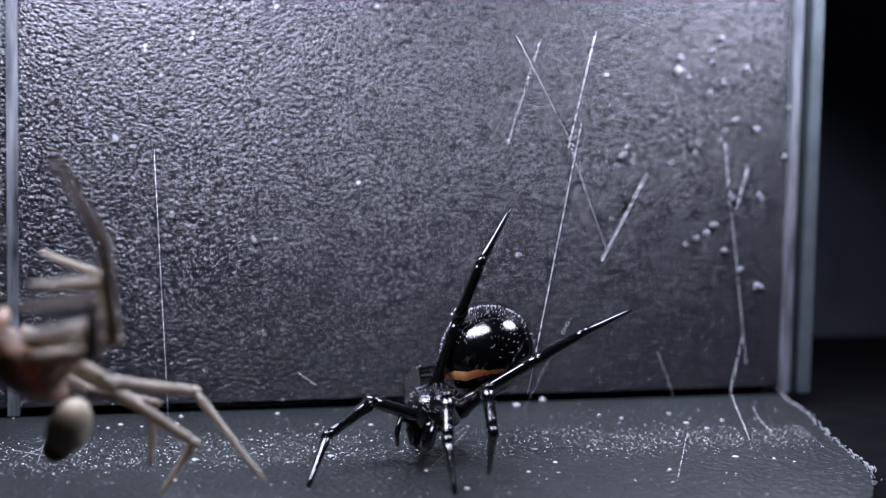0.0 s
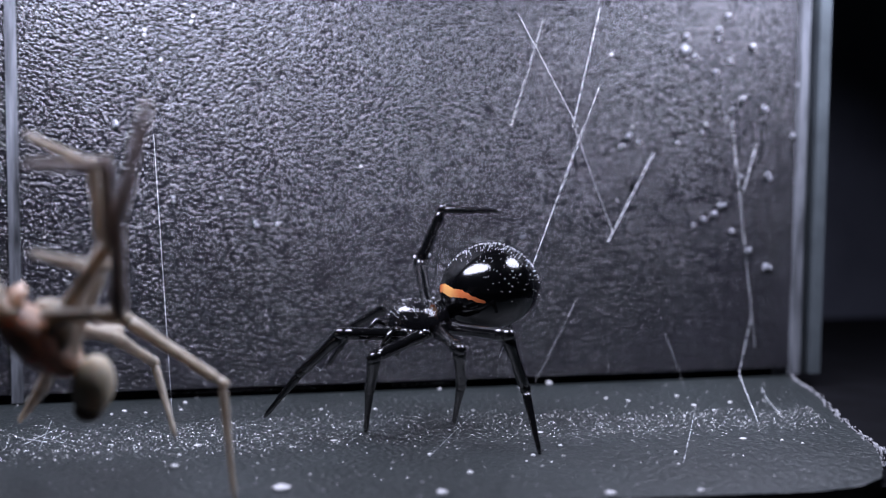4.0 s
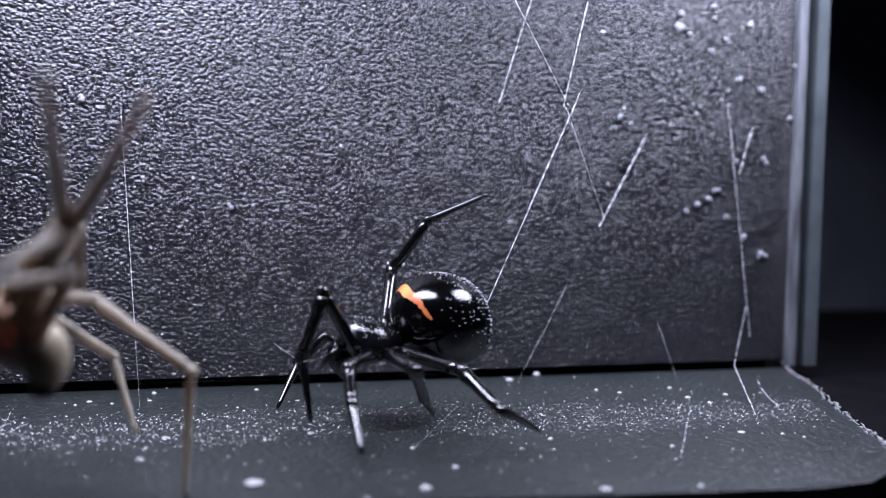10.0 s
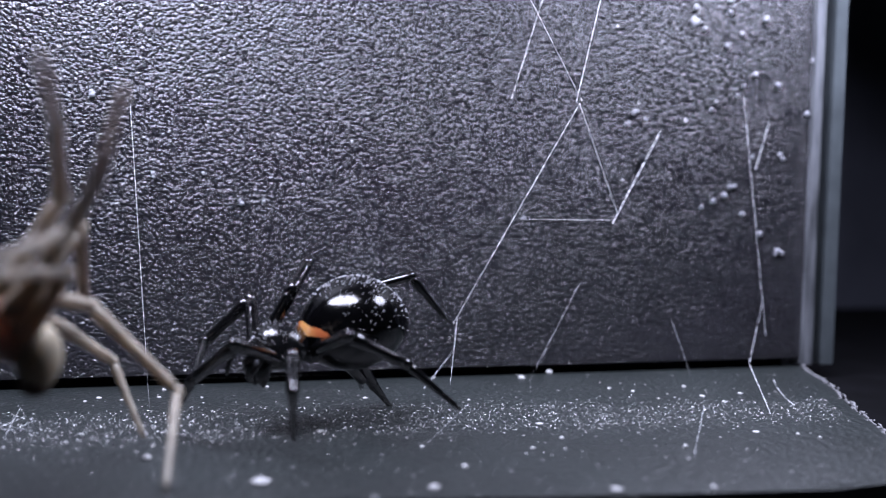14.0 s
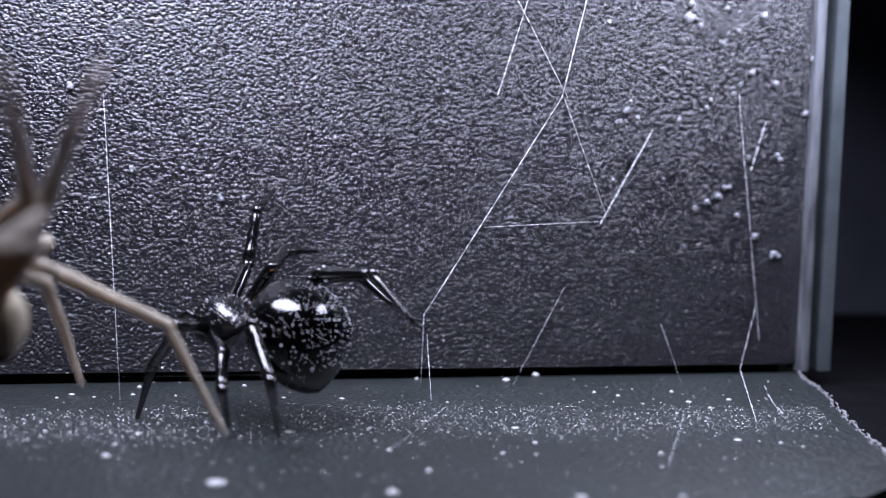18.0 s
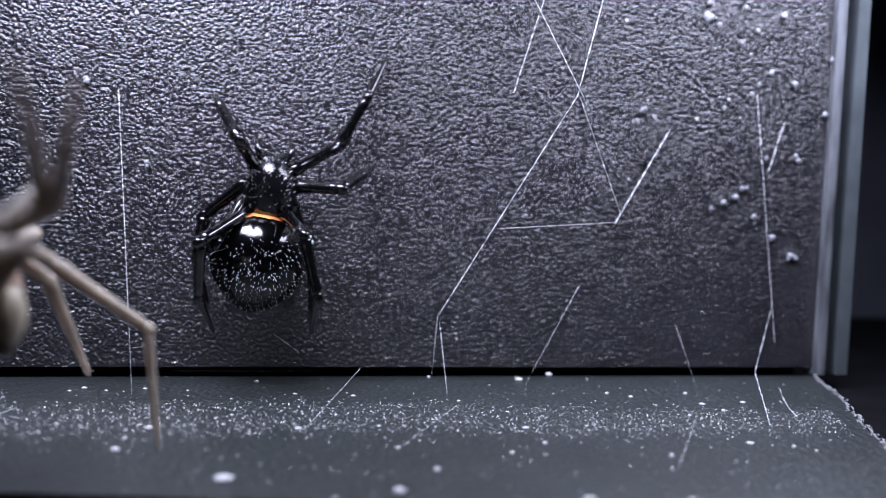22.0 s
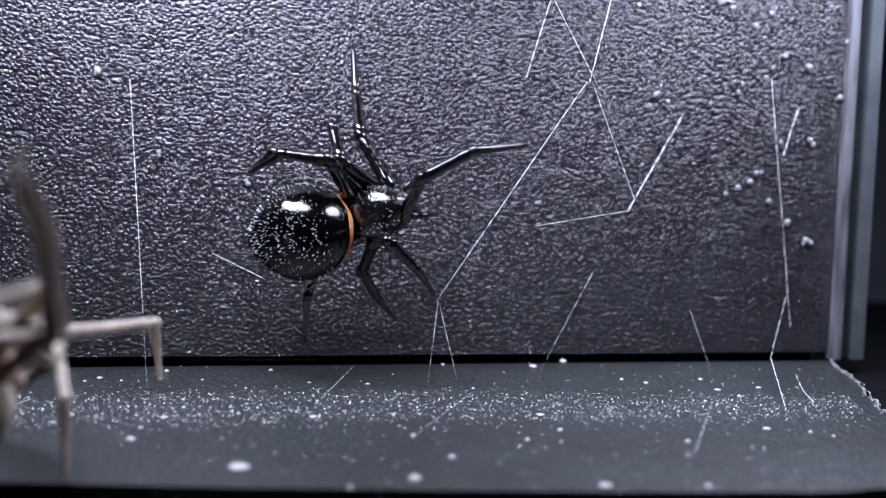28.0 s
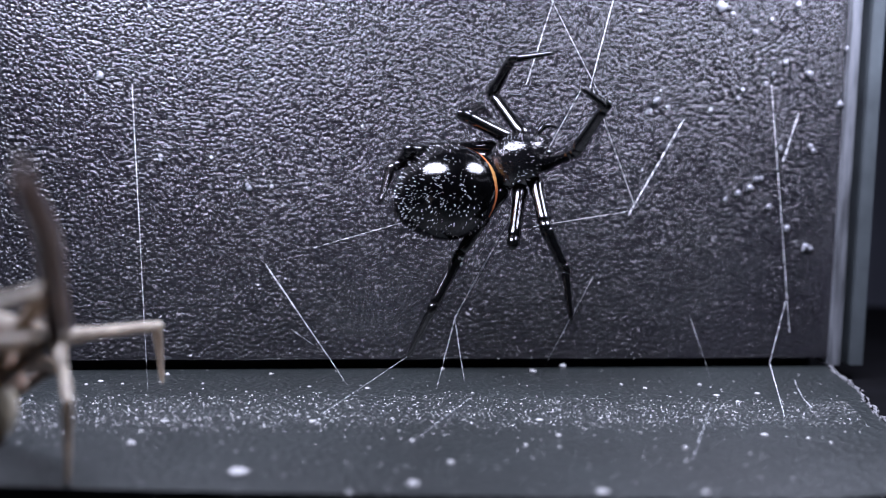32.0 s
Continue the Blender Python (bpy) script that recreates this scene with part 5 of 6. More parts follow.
widow_stance(28, (-0.736, -0.9, 1.506), (0.943, -0.105, 0.314), (-0.191, -0.947, 0.259), (-1.383, -0.9, 1.319), (0.973, -0.102, 0.205), (-0.149, -0.963, 0.226),
    L1=((-0.44, 0.38, 0.81), (-0.03, 0.64, 0.77), (-0.03, 0.46, 0.89)),
    L2=((-0.68, -0.54, 0.49), (-0.15, 0.67, 0.73), (0.04, 1, 0.05)),
    L3=((-0.55, -0.68, 0.48), (-0.99, 0.01, 0.13), (-0.68, 0.62, -0.4)),
    L4=((-0.34, -0.78, 0.52), (-0.82, 0.56, 0.1), (-0.37, 0.87, -0.32)),
    R1=((0.16, -0.75, 0.64), (0.78, -0.39, 0.48), (0.75, -0.65, 0.12)),
    R2=((-0.18, -0.98, -0.06), (0.67, 0.39, -0.63), (0.48, 0.64, -0.6)),
    R3=((-0.13, 0.79, -0.6), (0.41, 0.6, -0.69), (0.6, 0.45, -0.67)),
    R4=((-0.5, 0.75, -0.43), (-0.17, -0.9, -0.41), (-0.02, 0.53, -0.85)))
widow_stance(29, (-0.515, -0.9, 1.487), (0.982, -0.158, 0.106), (-0.183, -0.936, 0.302), (-1.232, -0.9, 1.341), (0.973, -0.102, 0.205), (-0.149, -0.963, 0.226),
    L1=((-0.51, 0.36, 0.78), (0.73, 0.44, 0.53), (0.98, -0.2, -0.05)),
    L2=((-0.85, -0.19, 0.5), (-0.32, 0.77, 0.55), (-0.18, 0.74, 0.65)),
    L3=((-0.87, -0.21, 0.44), (-0.99, 0.02, 0.14), (-0.83, 0.32, -0.45)),
    L4=((-0.61, -0.65, 0.46), (-0.89, 0.43, 0.13), (-0.39, 0.84, -0.37)),
    R1=((0.06, -0.66, 0.75), (0.65, -0.69, 0.31), (0.44, -0.89, -0.1)),
    R2=((0.42, -0.9, 0.12), (0.84, 0.54, -0.06), (0.8, 0.58, -0.16)),
    R3=((-0.35, 0.79, -0.49), (0.4, -0.18, -0.9), (0.49, 0.66, -0.57)),
    R4=((-0.74, 0.52, -0.42), (-0.21, -0.77, -0.6), (-0.03, 0.53, -0.85)))
widow_stance(30, (-0.196, -1, 1.57), (0.927, -0.103, 0.361), (-0.211, -0.938, 0.275), (-0.867, -1, 1.453), (0.973, -0.102, 0.205), (-0.149, -0.963, 0.226),
    L1=((-0.8, 0.48, 0.36), (0.56, -0.11, 0.82), (0.92, 0.36, -0.18)),
    L2=((-0.84, -0.18, 0.51), (0.26, 0.67, 0.69), (0.47, 0.42, 0.78)),
    L3=((-0.97, 0.08, 0.21), (-1, 0.03, 0.02), (-1, -0.02, -0.09)),
    L4=((-0.88, -0.32, 0.34), (-0.86, 0.51, -0.03), (-0.64, 0.76, -0.12)),
    R1=((0.26, -0.7, 0.67), (0.88, -0.25, 0.41), (0.74, -0.68, 0.01)),
    R2=((0.61, -0.75, -0.24), (0.85, -0.28, -0.44), (0.74, -0.32, -0.59)),
    R3=((-0.15, 0.8, -0.58), (-0.02, 0.48, -0.88), (-0.06, 0.07, -1)),
    R4=((-0.33, 0.75, -0.57), (-0.04, -0.83, -0.55), (0.26, 0.65, -0.71)))
widow_stance(31, (0.096, -1, 1.769), (0.858, -0.101, 0.504), (-0.249, -0.94, 0.235), (-0.53, -1, 1.492), (0.947, -0.102, 0.305), (-0.182, -0.951, 0.248),
    L1=((-0.53, 0.74, 0.41), (0.52, -0.7, 0.5), (0.55, 0.67, -0.49)),
    L2=((-0.63, -0.6, 0.5), (0.34, 0.83, 0.43), (0.38, 0.92, 0.09)),
    L3=((-0.99, 0.11, 0.02), (-0.94, 0.06, -0.33), (-0.95, 0.01, -0.31)),
    L4=((-0.87, -0.46, 0.17), (-0.64, 0.7, -0.3), (-0.71, 0.66, -0.26)),
    R1=((0.17, -0.8, 0.57), (0.55, -0.47, 0.69), (-0.05, -0.95, 0.32)),
    R2=((0.25, -0.85, -0.46), (0.49, -0.58, -0.65), (0.32, -0.47, -0.82)),
    R3=((-0.19, 0.48, -0.86), (0.08, 0.49, -0.87), (0.15, 0.73, -0.66)),
    R4=((-0.3, 0.62, -0.73), (-0.29, -0.77, -0.56), (-0.02, 0.43, -0.9)))
widow_stance(32, (0.441, -1, 2.015), (0.858, -0.101, 0.504), (-0.249, -0.94, 0.235), (-0.181, -1, 1.724), (0.931, -0.1, 0.35), (-0.191, -0.953, 0.235),
    L1=((-0.41, 0.6, 0.69), (0.15, -0.83, 0.54), (0.87, 0.46, 0.19)),
    L2=((-0.89, -0.24, 0.38), (0.51, 0.83, 0.23), (0.42, 0.9, -0.16)),
    L3=((-0.99, 0.14, -0.05), (-0.88, 0.1, -0.46), (-0.31, -0.61, -0.73)),
    L4=((-0.99, -0.15, 0.08), (-0.25, 0.91, -0.34), (-0.06, 0.81, -0.59)),
    R1=((0.23, -0.95, 0.23), (0.25, -0.67, 0.7), (-0.62, -0.75, 0.23)),
    R2=((0.06, -0.62, -0.78), (0.41, -0.22, -0.88), (0.11, -0.19, -0.97)),
    R3=((-0.22, -0.56, -0.8), (0.23, 0.97, -0.02), (0.23, 0.96, -0.14)),
    R4=((-0.54, 0.02, -0.84), (-0.47, -0.26, -0.85), (-0.29, 0.47, -0.83)))
tan_stance(0, (-3.462, -3.7, 1.128), (-0.295, -0.197, 0.935), (-0.921, -0.201, -0.333), (-3.208, -3.75, 0.704), (0.404, -0.101, 0.909), (-0.87, -0.35, 0.348),
    L1=((0.84, -0.05, -0.54), (0.71, 0.67, -0.22), (0.6, -0.26, -0.76)),
    L2=((0.74, 0.41, -0.53), (0.82, -0.15, -0.55), (-0.38, 0.54, -0.75)),
    L3=((0.38, 0.82, -0.43), (0.97, -0.02, -0.23), (-0.03, -0.25, -0.97)),
    L4=((0.63, 0.56, 0.54), (-0.13, 0.05, 0.99), (-0.92, -0.1, 0.38)),
    R1=((0.83, -0.55, 0.08), (-0.02, -0.63, 0.77), (-0.23, -0.8, 0.55)),
    R2=((0.56, -0.81, 0.16), (0.05, -0.84, 0.53), (-0.54, -0.84, 0.05)),
    R3=((0.57, -0.61, 0.56), (-0.38, -0.92, -0), (-0.58, -0.81, 0.04)),
    R4=((0.6, -0.3, 0.74), (-0.14, -0.55, 0.82), (-0.85, -0.52, 0.01)))
tan_stance(1.2, (-3.422, -3.7, 1.113), (-0.295, -0.197, 0.935), (-0.921, -0.201, -0.333), (-3.171, -3.75, 0.687), (0.404, -0.101, 0.909), (-0.87, -0.35, 0.348),
    L1=((0.84, -0.04, -0.55), (0.71, 0.67, -0.23), (0.6, -0.26, -0.76)),
    L2=((0.74, 0.41, -0.54), (0.82, -0.15, -0.56), (-0.39, 0.54, -0.75)),
    L3=((0.37, 0.82, -0.44), (0.97, -0.02, -0.24), (-0.04, -0.25, -0.97)),
    L4=((0.63, 0.56, 0.53), (-0.12, 0.05, 0.99), (-0.92, -0.11, 0.38)),
    R1=((0.84, -0.54, 0.07), (-0.01, -0.63, 0.77), (-0.22, -0.8, 0.55)),
    R2=((0.57, -0.81, 0.16), (0.06, -0.84, 0.53), (-0.54, -0.84, 0.05)),
    R3=((0.58, -0.6, 0.55), (-0.38, -0.92, -0), (-0.58, -0.81, 0.04)),
    R4=((0.61, -0.29, 0.73), (-0.13, -0.55, 0.82), (-0.85, -0.52, 0.02)))
tan_stance(2, (-3.213, -3.7, 1.109), (-0.295, -0.197, 0.935), (-0.921, -0.201, -0.333), (-2.907, -3.75, 0.822), (0.205, -0.102, 0.973), (-0.943, -0.288, 0.168),
    L1=((0.69, 0.69, -0.2), (1, -0.07, -0.07), (0.37, -0.27, -0.89)),
    L2=((0.5, 0.82, -0.28), (1, -0.03, 0.01), (0.88, -0.19, -0.43)),
    L3=((0.38, 0.9, -0.21), (0.62, 0.74, -0.26), (0.07, -0.24, -0.97)),
    L4=((-0.55, 0.75, -0.36), (-0.32, 0.74, -0.59), (-0.33, 0.65, -0.69)),
    R1=((0.6, -0.77, 0.22), (-0.03, -0.8, 0.6), (-0.02, -0.72, 0.7)),
    R2=((0.43, -0.67, 0.6), (-0.19, -0.4, 0.9), (-0.45, -0.89, 0.1)),
    R3=((0.32, -0.69, 0.65), (-0.22, 0.01, 0.98), (-0.23, -0.28, 0.93)),
    R4=((0.17, -0.47, 0.87), (-0.63, -0.76, -0.15), (-0.28, -0.93, -0.22)))
tan_stance(3, (-3.349, -3.7, 1.198), (-0.295, -0.197, 0.935), (-0.921, -0.201, -0.333), (-3.047, -3.75, 0.877), (0.155, -0.103, 0.982), (-0.953, -0.277, 0.121),
    L1=((0.83, 0.51, -0.23), (0.81, -0.14, -0.56), (0.1, 0.13, -0.99)),
    L2=((0.59, 0.75, -0.31), (0.36, 0.83, -0.42), (0.27, -0.25, -0.93)),
    L3=((0.52, 0.85, -0.09), (-0.47, 0.88, 0.06), (-0.72, 0.69, -0.08)),
    L4=((-0.25, 0.83, -0.49), (-0.39, 0.72, -0.58), (-0.32, 0.83, -0.45)),
    R1=((0.74, -0.66, 0.08), (0.04, -0.7, 0.72), (0.23, -0.6, 0.76)),
    R2=((0.53, -0.24, 0.82), (0.02, -0.72, 0.69), (-0.64, -0.77, 0)),
    R3=((0.38, 0.08, 0.92), (-0.12, -0.03, 0.99), (-0.83, -0.36, 0.43)),
    R4=((0.36, 0.1, 0.93), (-0.49, -0.86, 0.16), (-0.45, -0.86, 0.22)))
tan_stance(6, (-3.301, -3.7, 1.161), (-0.295, -0.197, 0.935), (-0.921, -0.201, -0.333), (-3.01, -3.75, 0.853), (0.155, -0.103, 0.982), (-0.953, -0.277, 0.121),
    L1=((0.79, 0.57, -0.25), (0.81, -0.14, -0.56), (0.05, -0.73, -0.68)),
    L2=((0.56, 0.77, -0.32), (0.34, 0.84, -0.42), (0.27, -0.25, -0.93)),
    L3=((0.49, 0.87, -0.1), (-0.47, 0.88, 0.05), (-0.7, 0.7, -0.08)),
    L4=((-0.25, 0.84, -0.48), (-0.38, 0.73, -0.57), (-0.32, 0.84, -0.45)),
    R1=((0.72, -0.69, 0.08), (0.05, -0.72, 0.69), (0.22, -0.65, 0.72)),
    R2=((0.51, -0.33, 0.79), (0.02, -0.75, 0.66), (-0.58, -0.81, 0)),
    R3=((0.37, 0.09, 0.92), (-0.14, -0.03, 0.99), (-0.75, -0.59, 0.32)),
    R4=((0.35, 0.1, 0.93), (-0.49, -0.87, 0.09), (-0.42, -0.88, 0.22)))
tan_stance(9, (-3.264, -3.7, 1.145), (-0.295, -0.197, 0.935), (-0.921, -0.201, -0.333), (-3.032, -3.75, 0.958), (0.104, -0.104, 0.989), (-0.961, -0.266, 0.073),
    L1=((0.77, 0.63, -0.14), (0.78, -0.35, -0.51), (-0.04, 0.27, -0.96)),
    L2=((0.33, 0.9, -0.27), (0.47, 0.74, -0.47), (0.26, -0.22, -0.94)),
    L3=((0.47, 0.43, 0.77), (-0.03, 0.68, -0.73), (-0.29, 0.85, -0.44)),
    L4=((-0.04, 0.99, 0.14), (-0.6, 0.51, -0.62), (-0.44, 0.77, -0.46)),
    R1=((0.52, -0.39, 0.76), (0.03, -0.92, 0.4), (0.06, -0.9, 0.42)),
    R2=((0.5, -0.22, 0.84), (0.29, -0.87, 0.39), (0.39, -0.66, 0.64)),
    R3=((0.34, -0.25, 0.91), (-0.21, -0.97, -0.15), (-0.22, -0.97, -0.13)),
    R4=((0.39, -0.51, 0.77), (-0.6, -0.8, -0.02), (-0.22, -0.97, 0.08)))
tan_stance(13, (-3.338, -3.7, 1.161), (-0.295, -0.197, 0.935), (-0.921, -0.201, -0.333), (-3.117, -3.75, 0.943), (0.104, -0.104, 0.989), (-0.961, -0.266, 0.073),
    L1=((0.79, 0.55, -0.27), (0.68, 0.04, -0.73), (-0.07, -0.84, -0.54)),
    L2=((0.4, 0.84, -0.37), (0.41, 0.77, -0.48), (0.37, -0.22, -0.9)),
    L3=((0.53, 0.46, 0.71), (-0.01, 0.5, -0.86), (-0.3, 0.9, -0.33)),
    L4=((-0.07, 0.99, 0.08), (-0.5, 0.7, -0.51), (-0.46, 0.8, -0.38)),
    R1=((0.52, 0.08, 0.85), (0.08, -0.86, 0.5), (0.03, -0.93, 0.36)),
    R2=((0.56, -0.35, 0.75), (0.25, -0.89, 0.37), (0.26, -0.64, 0.72)),
    R3=((0.42, -0.38, 0.82), (-0.25, -0.96, -0.08), (-0.2, -0.98, -0.06)),
    R4=((0.44, -0.53, 0.72), (-0.53, -0.84, 0.09), (-0.27, -0.96, 0.1)))
tan_stance(14, (-3.338, -3.7, 1.161), (-0.295, -0.197, 0.935), (-0.921, -0.201, -0.333), (-3.117, -3.75, 0.943), (0.104, -0.104, 0.989), (-0.961, -0.266, 0.073),
    L1=((0.79, 0.55, -0.27), (0.68, 0.04, -0.73), (-0.07, -0.84, -0.54)),
    L2=((0.4, 0.84, -0.37), (0.41, 0.77, -0.48), (0.37, -0.22, -0.9)),
    L3=((0.53, 0.46, 0.71), (-0.01, 0.5, -0.86), (-0.3, 0.9, -0.33)),
    L4=((-0.07, 0.99, 0.08), (-0.5, 0.7, -0.51), (-0.46, 0.8, -0.38)),
    R1=((0.52, 0.08, 0.85), (0.08, -0.86, 0.5), (0.03, -0.93, 0.36)),
    R2=((0.56, -0.35, 0.75), (0.25, -0.89, 0.37), (0.26, -0.64, 0.72)),
    R3=((0.42, -0.38, 0.82), (-0.25, -0.96, -0.08), (-0.2, -0.98, -0.06)),
    R4=((0.44, -0.53, 0.72), (-0.53, -0.84, 0.09), (-0.27, -0.96, 0.1)))
tan_stance(14.5, (-3.185, -3.7, 1.346), (-0.295, -0.197, 0.935), (-0.921, -0.201, -0.333), (-2.993, -3.75, 1.1), (0.104, -0.104, 0.989), (-0.961, -0.266, 0.073),
    L1=((0.8, 0.56, -0.22), (0.89, 0.07, -0.44), (0.48, -0, -0.88)),
    L2=((0.45, 0.84, -0.29), (0.02, 0.85, -0.52), (0.16, 0.54, -0.82)),
    L3=((0.41, 0.88, 0.26), (-0.15, 0.78, -0.61), (-0.39, 0.9, -0.19)),
    L4=((-0.12, 0.99, -0.04), (-0.39, 0.67, -0.63), (-0.4, 0.79, -0.46)),
    R1=((0.59, -0.64, 0.5), (0.08, -0.88, 0.46), (0.1, -0.95, 0.29)),
    R2=((0.63, -0.54, 0.56), (0.22, -0.89, 0.4), (0.35, -0.69, 0.63)),
    R3=((0.51, -0.56, 0.66), (-0.14, -0.99, -0.03), (-0.14, -0.99, -0.05)),
    R4=((0.5, -0.61, 0.62), (-0.41, -0.91, 0.07), (-0.16, -0.99, 0.02)))
tan_stance(17, (-3.185, -3.7, 1.346), (-0.295, -0.197, 0.935), (-0.921, -0.201, -0.333), (-2.993, -3.75, 1.1), (0.104, -0.104, 0.989), (-0.961, -0.266, 0.073),
    L1=((0.69, 0.66, -0.31), (0.89, 0.07, -0.44), (0.48, -0, -0.88)),
    L2=((0.45, 0.84, -0.29), (0.02, 0.85, -0.52), (0.16, 0.54, -0.82)),
    L3=((0.41, 0.88, 0.26), (-0.15, 0.78, -0.61), (-0.39, 0.9, -0.19)),
    L4=((-0.12, 0.99, -0.04), (-0.39, 0.67, -0.63), (-0.4, 0.79, -0.46)),
    R1=((0.59, -0.64, 0.5), (0.08, -0.88, 0.46), (0.1, -0.95, 0.29)),
    R2=((0.63, -0.54, 0.56), (0.22, -0.89, 0.4), (0.35, -0.69, 0.63)),
    R3=((0.51, -0.56, 0.66), (-0.14, -0.99, -0.03), (-0.14, -0.99, -0.05)),
    R4=((0.5, -0.61, 0.62), (-0.41, -0.91, 0.07), (-0.16, -0.99, 0.02)))
tan_stance(20, (-3.17, -3.7, 1.48), (-0.295, -0.197, 0.935), (-0.921, -0.201, -0.333), (-3.01, -3.75, 1.126), (0.104, -0.104, 0.989), (-0.961, -0.266, 0.073),
    L1=((0.48, 0.76, -0.44), (0.83, 0.27, -0.49), (0.4, -0.14, -0.91)),
    L2=((0.32, 0.87, -0.38), (0.17, 0.68, -0.72), (0.1, 0.6, -0.79)),
    L3=((0.18, 0.98, 0.03), (-0.46, 0.87, -0.15), (-0.6, 0.8, 0.02)),
    L4=((-0.16, 0.97, -0.17), (-0.34, 0.38, -0.86), (-0.42, 0.78, -0.46)),
    R1=((0.62, -0.68, 0.39), (0.12, -0.92, 0.38), (0.11, -0.96, 0.26)),
    R2=((0.58, -0.57, 0.59), (0.31, -0.89, 0.34), (0.32, -0.77, 0.55)),
    R3=((0.46, -0.72, 0.51), (0.35, -0.91, -0.22), (-0.01, -1, -0.09)),
    R4=((0.38, -0.82, 0.44), (-0.19, -0.98, 0.07), (0.01, -1, 0.08)))
tan_stance(23, (-3.224, -3.7, 1.442), (-0.295, -0.197, 0.935), (-0.921, -0.201, -0.333), (-3.065, -3.75, 1.087), (0.104, -0.104, 0.989), (-0.961, -0.266, 0.073),
    L1=((0.55, 0.72, -0.42), (0.74, 0.26, -0.63), (-0.03, 0.1, -0.99)),
    L2=((0.44, 0.76, -0.48), (0.09, 0.77, -0.63), (0.08, 0.82, -0.57)),
    L3=((0.19, 0.97, 0.13), (-0.53, 0.84, -0.07), (-0.53, 0.85, -0.07)),
    L4=((-0.16, 0.97, -0.18), (-0.34, 0.37, -0.87), (-0.42, 0.78, -0.47)),
    R1=((0.73, -0.66, 0.18), (0.07, -0.87, 0.48), (0.08, -0.93, 0.36)),
    R2=((0.68, -0.66, 0.32), (0.17, -0.88, 0.45), (0.17, -0.87, 0.46)),
    R3=((0.42, -0.68, 0.6), (-0.06, -1, -0.01), (0.01, -1, -0.01)),
    R4=((0.42, -0.81, 0.41), (-0.3, -0.95, 0.08), (0, -1, 0.03)))
tan_stance(24, (-3.237, -3.7, 1.446), (-0.295, -0.197, 0.935), (-0.921, -0.201, -0.333), (-3.077, -3.75, 1.089), (0.104, -0.104, 0.989), (-0.961, -0.266, 0.073),
    L1=((0.62, 0.47, -0.63), (0.53, -0.35, -0.77), (-0.5, 0.38, -0.78)),
    L2=((0.44, 0.76, -0.48), (0.07, 0.88, -0.47), (0.07, 0.9, -0.43)),
    L3=((0.24, 0.94, -0.23), (-0.59, 0.79, -0.17), (-0.53, 0.84, -0.1)),
    L4=((-0.14, 0.91, -0.4), (-0.4, 0.65, -0.65), (-0.42, 0.77, -0.48)),
    R1=((0.77, -0.59, -0.24), (0.08, -0.74, 0.66), (0.06, -0.87, 0.48)),
    R2=((0.66, -0.75, 0.08), (0.11, -0.85, 0.51), (0.08, -0.84, 0.54)),
    R3=((0.54, -0.78, 0.33), (-0.1, -1, 0.02), (-0.1, -0.99, 0.03)),
    R4=((0.43, -0.86, 0.28), (-0.3, -0.95, -0.01), (0.01, -1, 0.05)))
tan_stance(25, (-3.259, -3.7, 1.106), (-0.295, -0.197, 0.935), (-0.921, -0.201, -0.333), (-3.145, -3.75, 0.748), (0.104, -0.104, 0.989), (-0.961, -0.266, 0.073),
    L1=((0.68, 0.71, -0.17), (0.34, 0.79, -0.5), (0.02, 0.72, -0.69)),
    L2=((0.51, 0.74, -0.44), (-0.06, 0.81, -0.58), (-0.11, 0.52, -0.84)),
    L3=((0.18, 0.86, -0.47), (-0.37, 0.76, -0.54), (-0.58, 0.7, -0.42)),
    L4=((-0.02, 0.87, -0.49), (-0.51, 0.55, -0.66), (-0.5, 0.76, -0.43)),
    R1=((0.79, -0.58, 0.19), (0.13, -0.76, 0.64), (-0.01, -0.91, 0.41)),
    R2=((0.56, -0.73, 0.39), (0.12, -0.79, 0.6), (0.14, -0.91, 0.4)),
    R3=((0.53, -0.71, 0.47), (-0.07, -0.99, 0.12), (-0.1, -0.99, 0.07)),
    R4=((0.5, -0.83, 0.25), (-0.41, -0.9, 0.15), (0.01, -0.99, 0.11)))
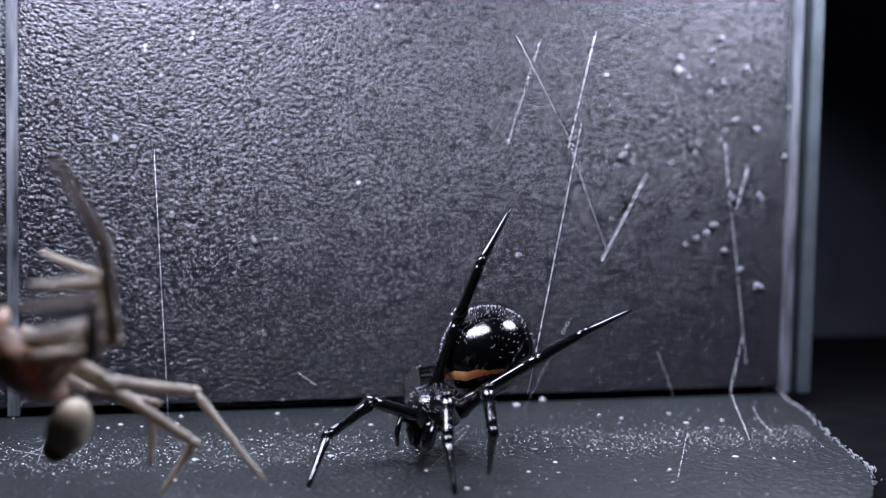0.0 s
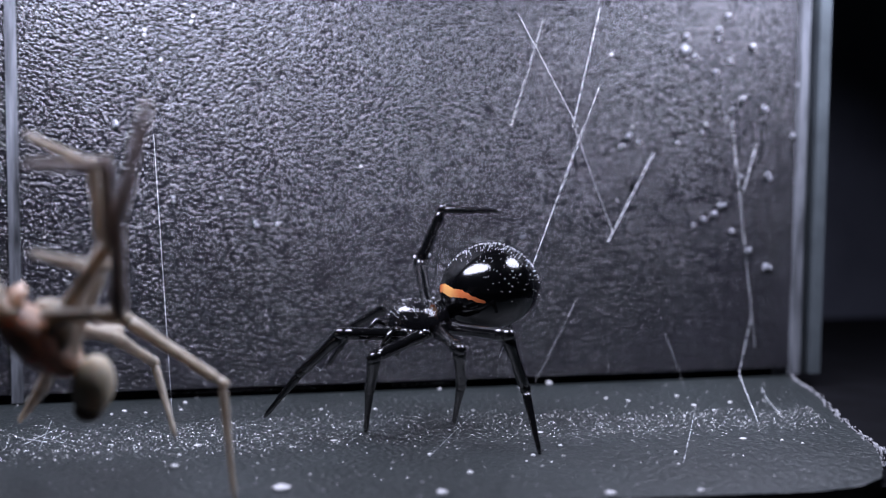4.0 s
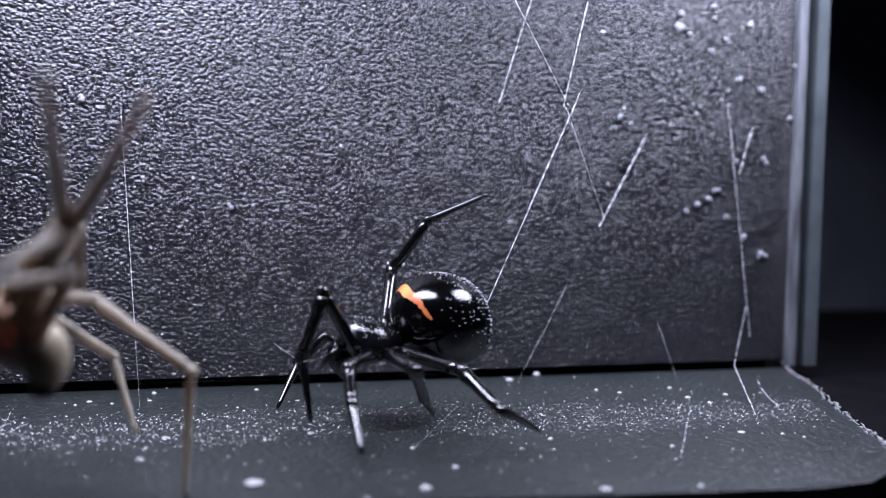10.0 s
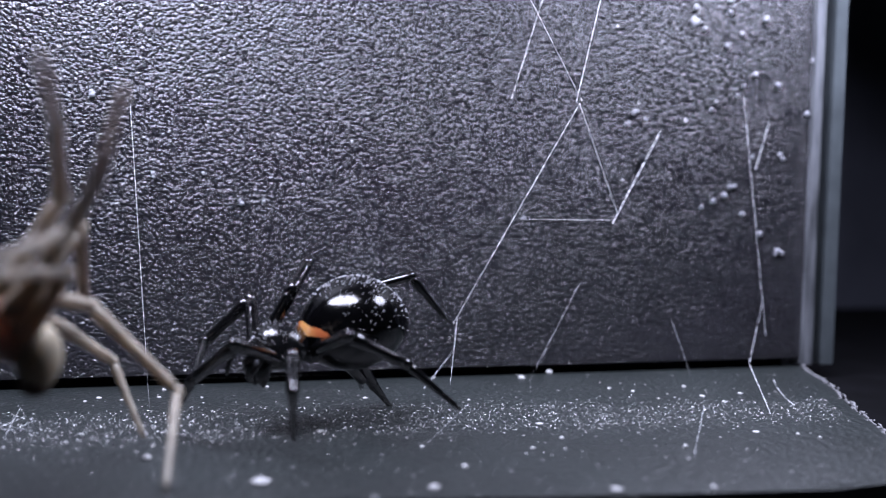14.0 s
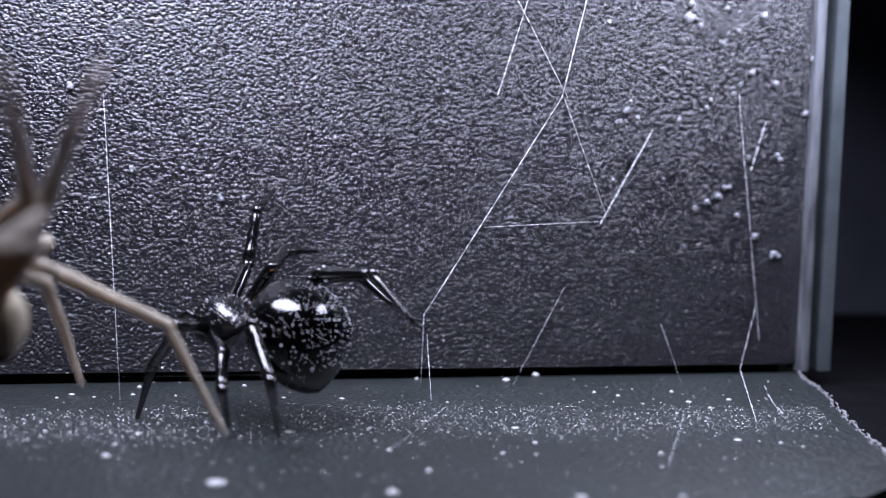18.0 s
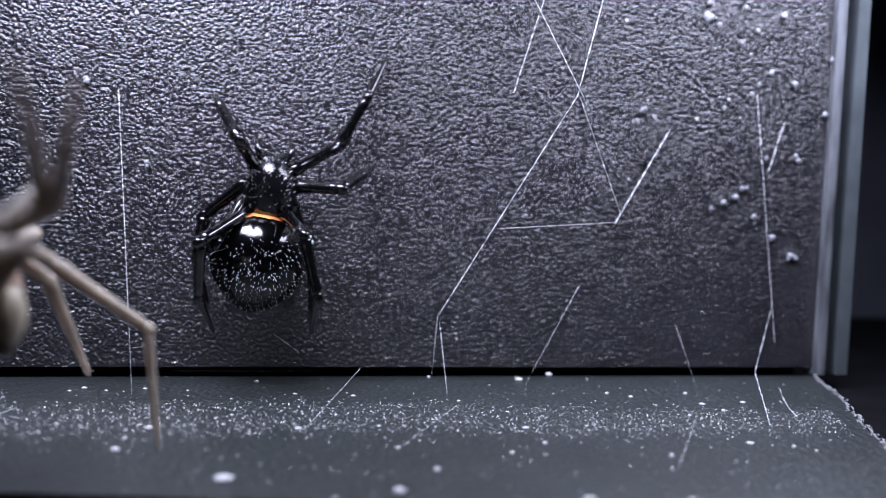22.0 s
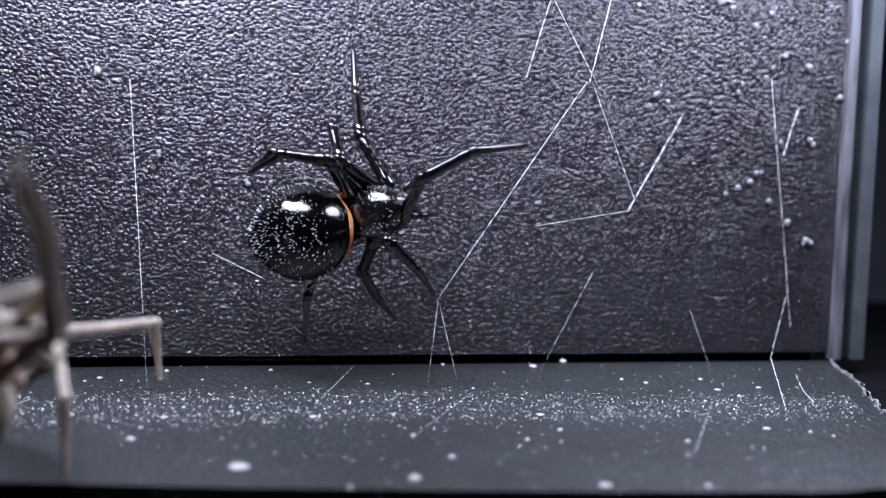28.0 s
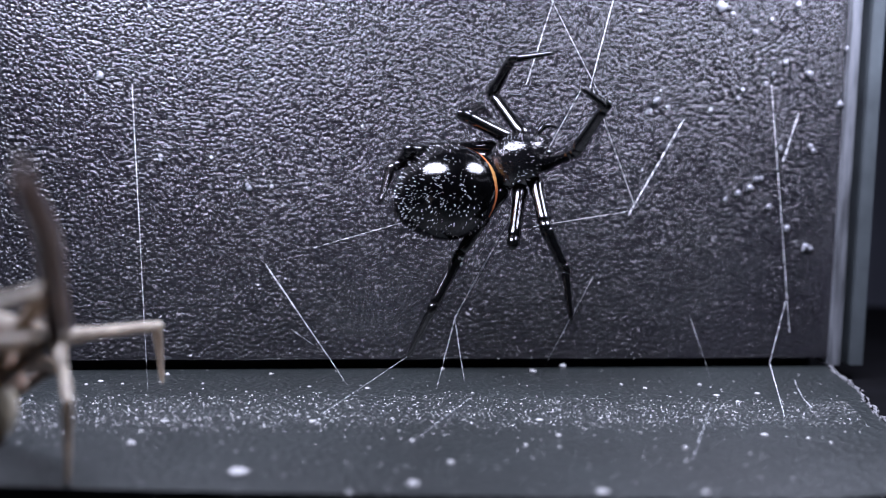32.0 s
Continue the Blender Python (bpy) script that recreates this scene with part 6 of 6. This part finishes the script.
tan_stance(27.5, (-3.289, -3.7, 0.888), (-0.295, -0.197, 0.935), (-0.921, -0.201, -0.333), (-3.192, -3.75, 0.546), (0.104, -0.104, 0.989), (-0.961, -0.266, 0.073),
    L1=((0.67, 0.66, -0.33), (0.64, 0.76, -0.04), (-0.02, 0.77, -0.64)),
    L2=((0.47, 0.83, -0.31), (0.23, -0.92, -0.32), (-0.05, 0.28, -0.96)),
    L3=((0.34, 0.88, -0.34), (-0.63, 0.59, -0.51), (-0.5, 0.74, -0.44)),
    L4=((0.14, 0.97, -0.19), (-0.87, 0.48, -0.09), (-0.44, 0.86, -0.26)),
    R1=((0.83, -0.56, 0.01), (0.05, -0.65, 0.76), (0.01, -0.89, 0.45)),
    R2=((0.68, -0.71, 0.19), (0.04, -0.64, 0.76), (-0.06, -0.8, 0.6)),
    R3=((0.54, -0.51, 0.67), (-0.1, -0.99, 0.05), (-0.11, -0.99, 0.08)),
    R4=((0.54, -0.71, 0.46), (-0.66, -0.74, 0.14), (0.01, -0.98, 0.18)))
tan_stance(32, (-3.284, -3.7, 0.896), (-0.295, -0.197, 0.935), (-0.921, -0.201, -0.333), (-3.185, -3.75, 0.551), (0.104, -0.104, 0.989), (-0.961, -0.266, 0.073),
    L1=((0.68, 0.66, -0.33), (0.65, 0.76, -0.04), (-0.02, 0.76, -0.65)),
    L2=((0.47, 0.82, -0.31), (0.24, -0.92, -0.32), (-0.05, 0.27, -0.96)),
    L3=((0.35, 0.87, -0.34), (-0.63, 0.58, -0.51), (-0.51, 0.74, -0.44)),
    L4=((0.15, 0.97, -0.19), (-0.88, 0.47, -0.09), (-0.44, 0.86, -0.26)),
    R1=((0.83, -0.55, 0.01), (0.05, -0.64, 0.76), (0.01, -0.89, 0.46)),
    R2=((0.68, -0.7, 0.19), (0.04, -0.64, 0.77), (-0.06, -0.79, 0.61)),
    R3=((0.54, -0.5, 0.68), (-0.11, -0.99, 0.05), (-0.11, -0.99, 0.08)),
    R4=((0.54, -0.7, 0.46), (-0.67, -0.73, 0.14), (0, -0.98, 0.18)))


def motions():
    perform(WIDOW_STANCES, widow, widow_abdomen, widow_legs, WIDOW_LEG_CM, 1.5, 0.5)
    perform(TAN_STANCES, tan_spider, tan_abdomen, tan_legs, TAN_LEG_CM, 1.5, 1.0)
    for thread, rows in SILK_ROWS:
        walk(thread, [*rows, (32.0, rows[-1][1])] if rows[-1][0] < 32 else rows)


motions()
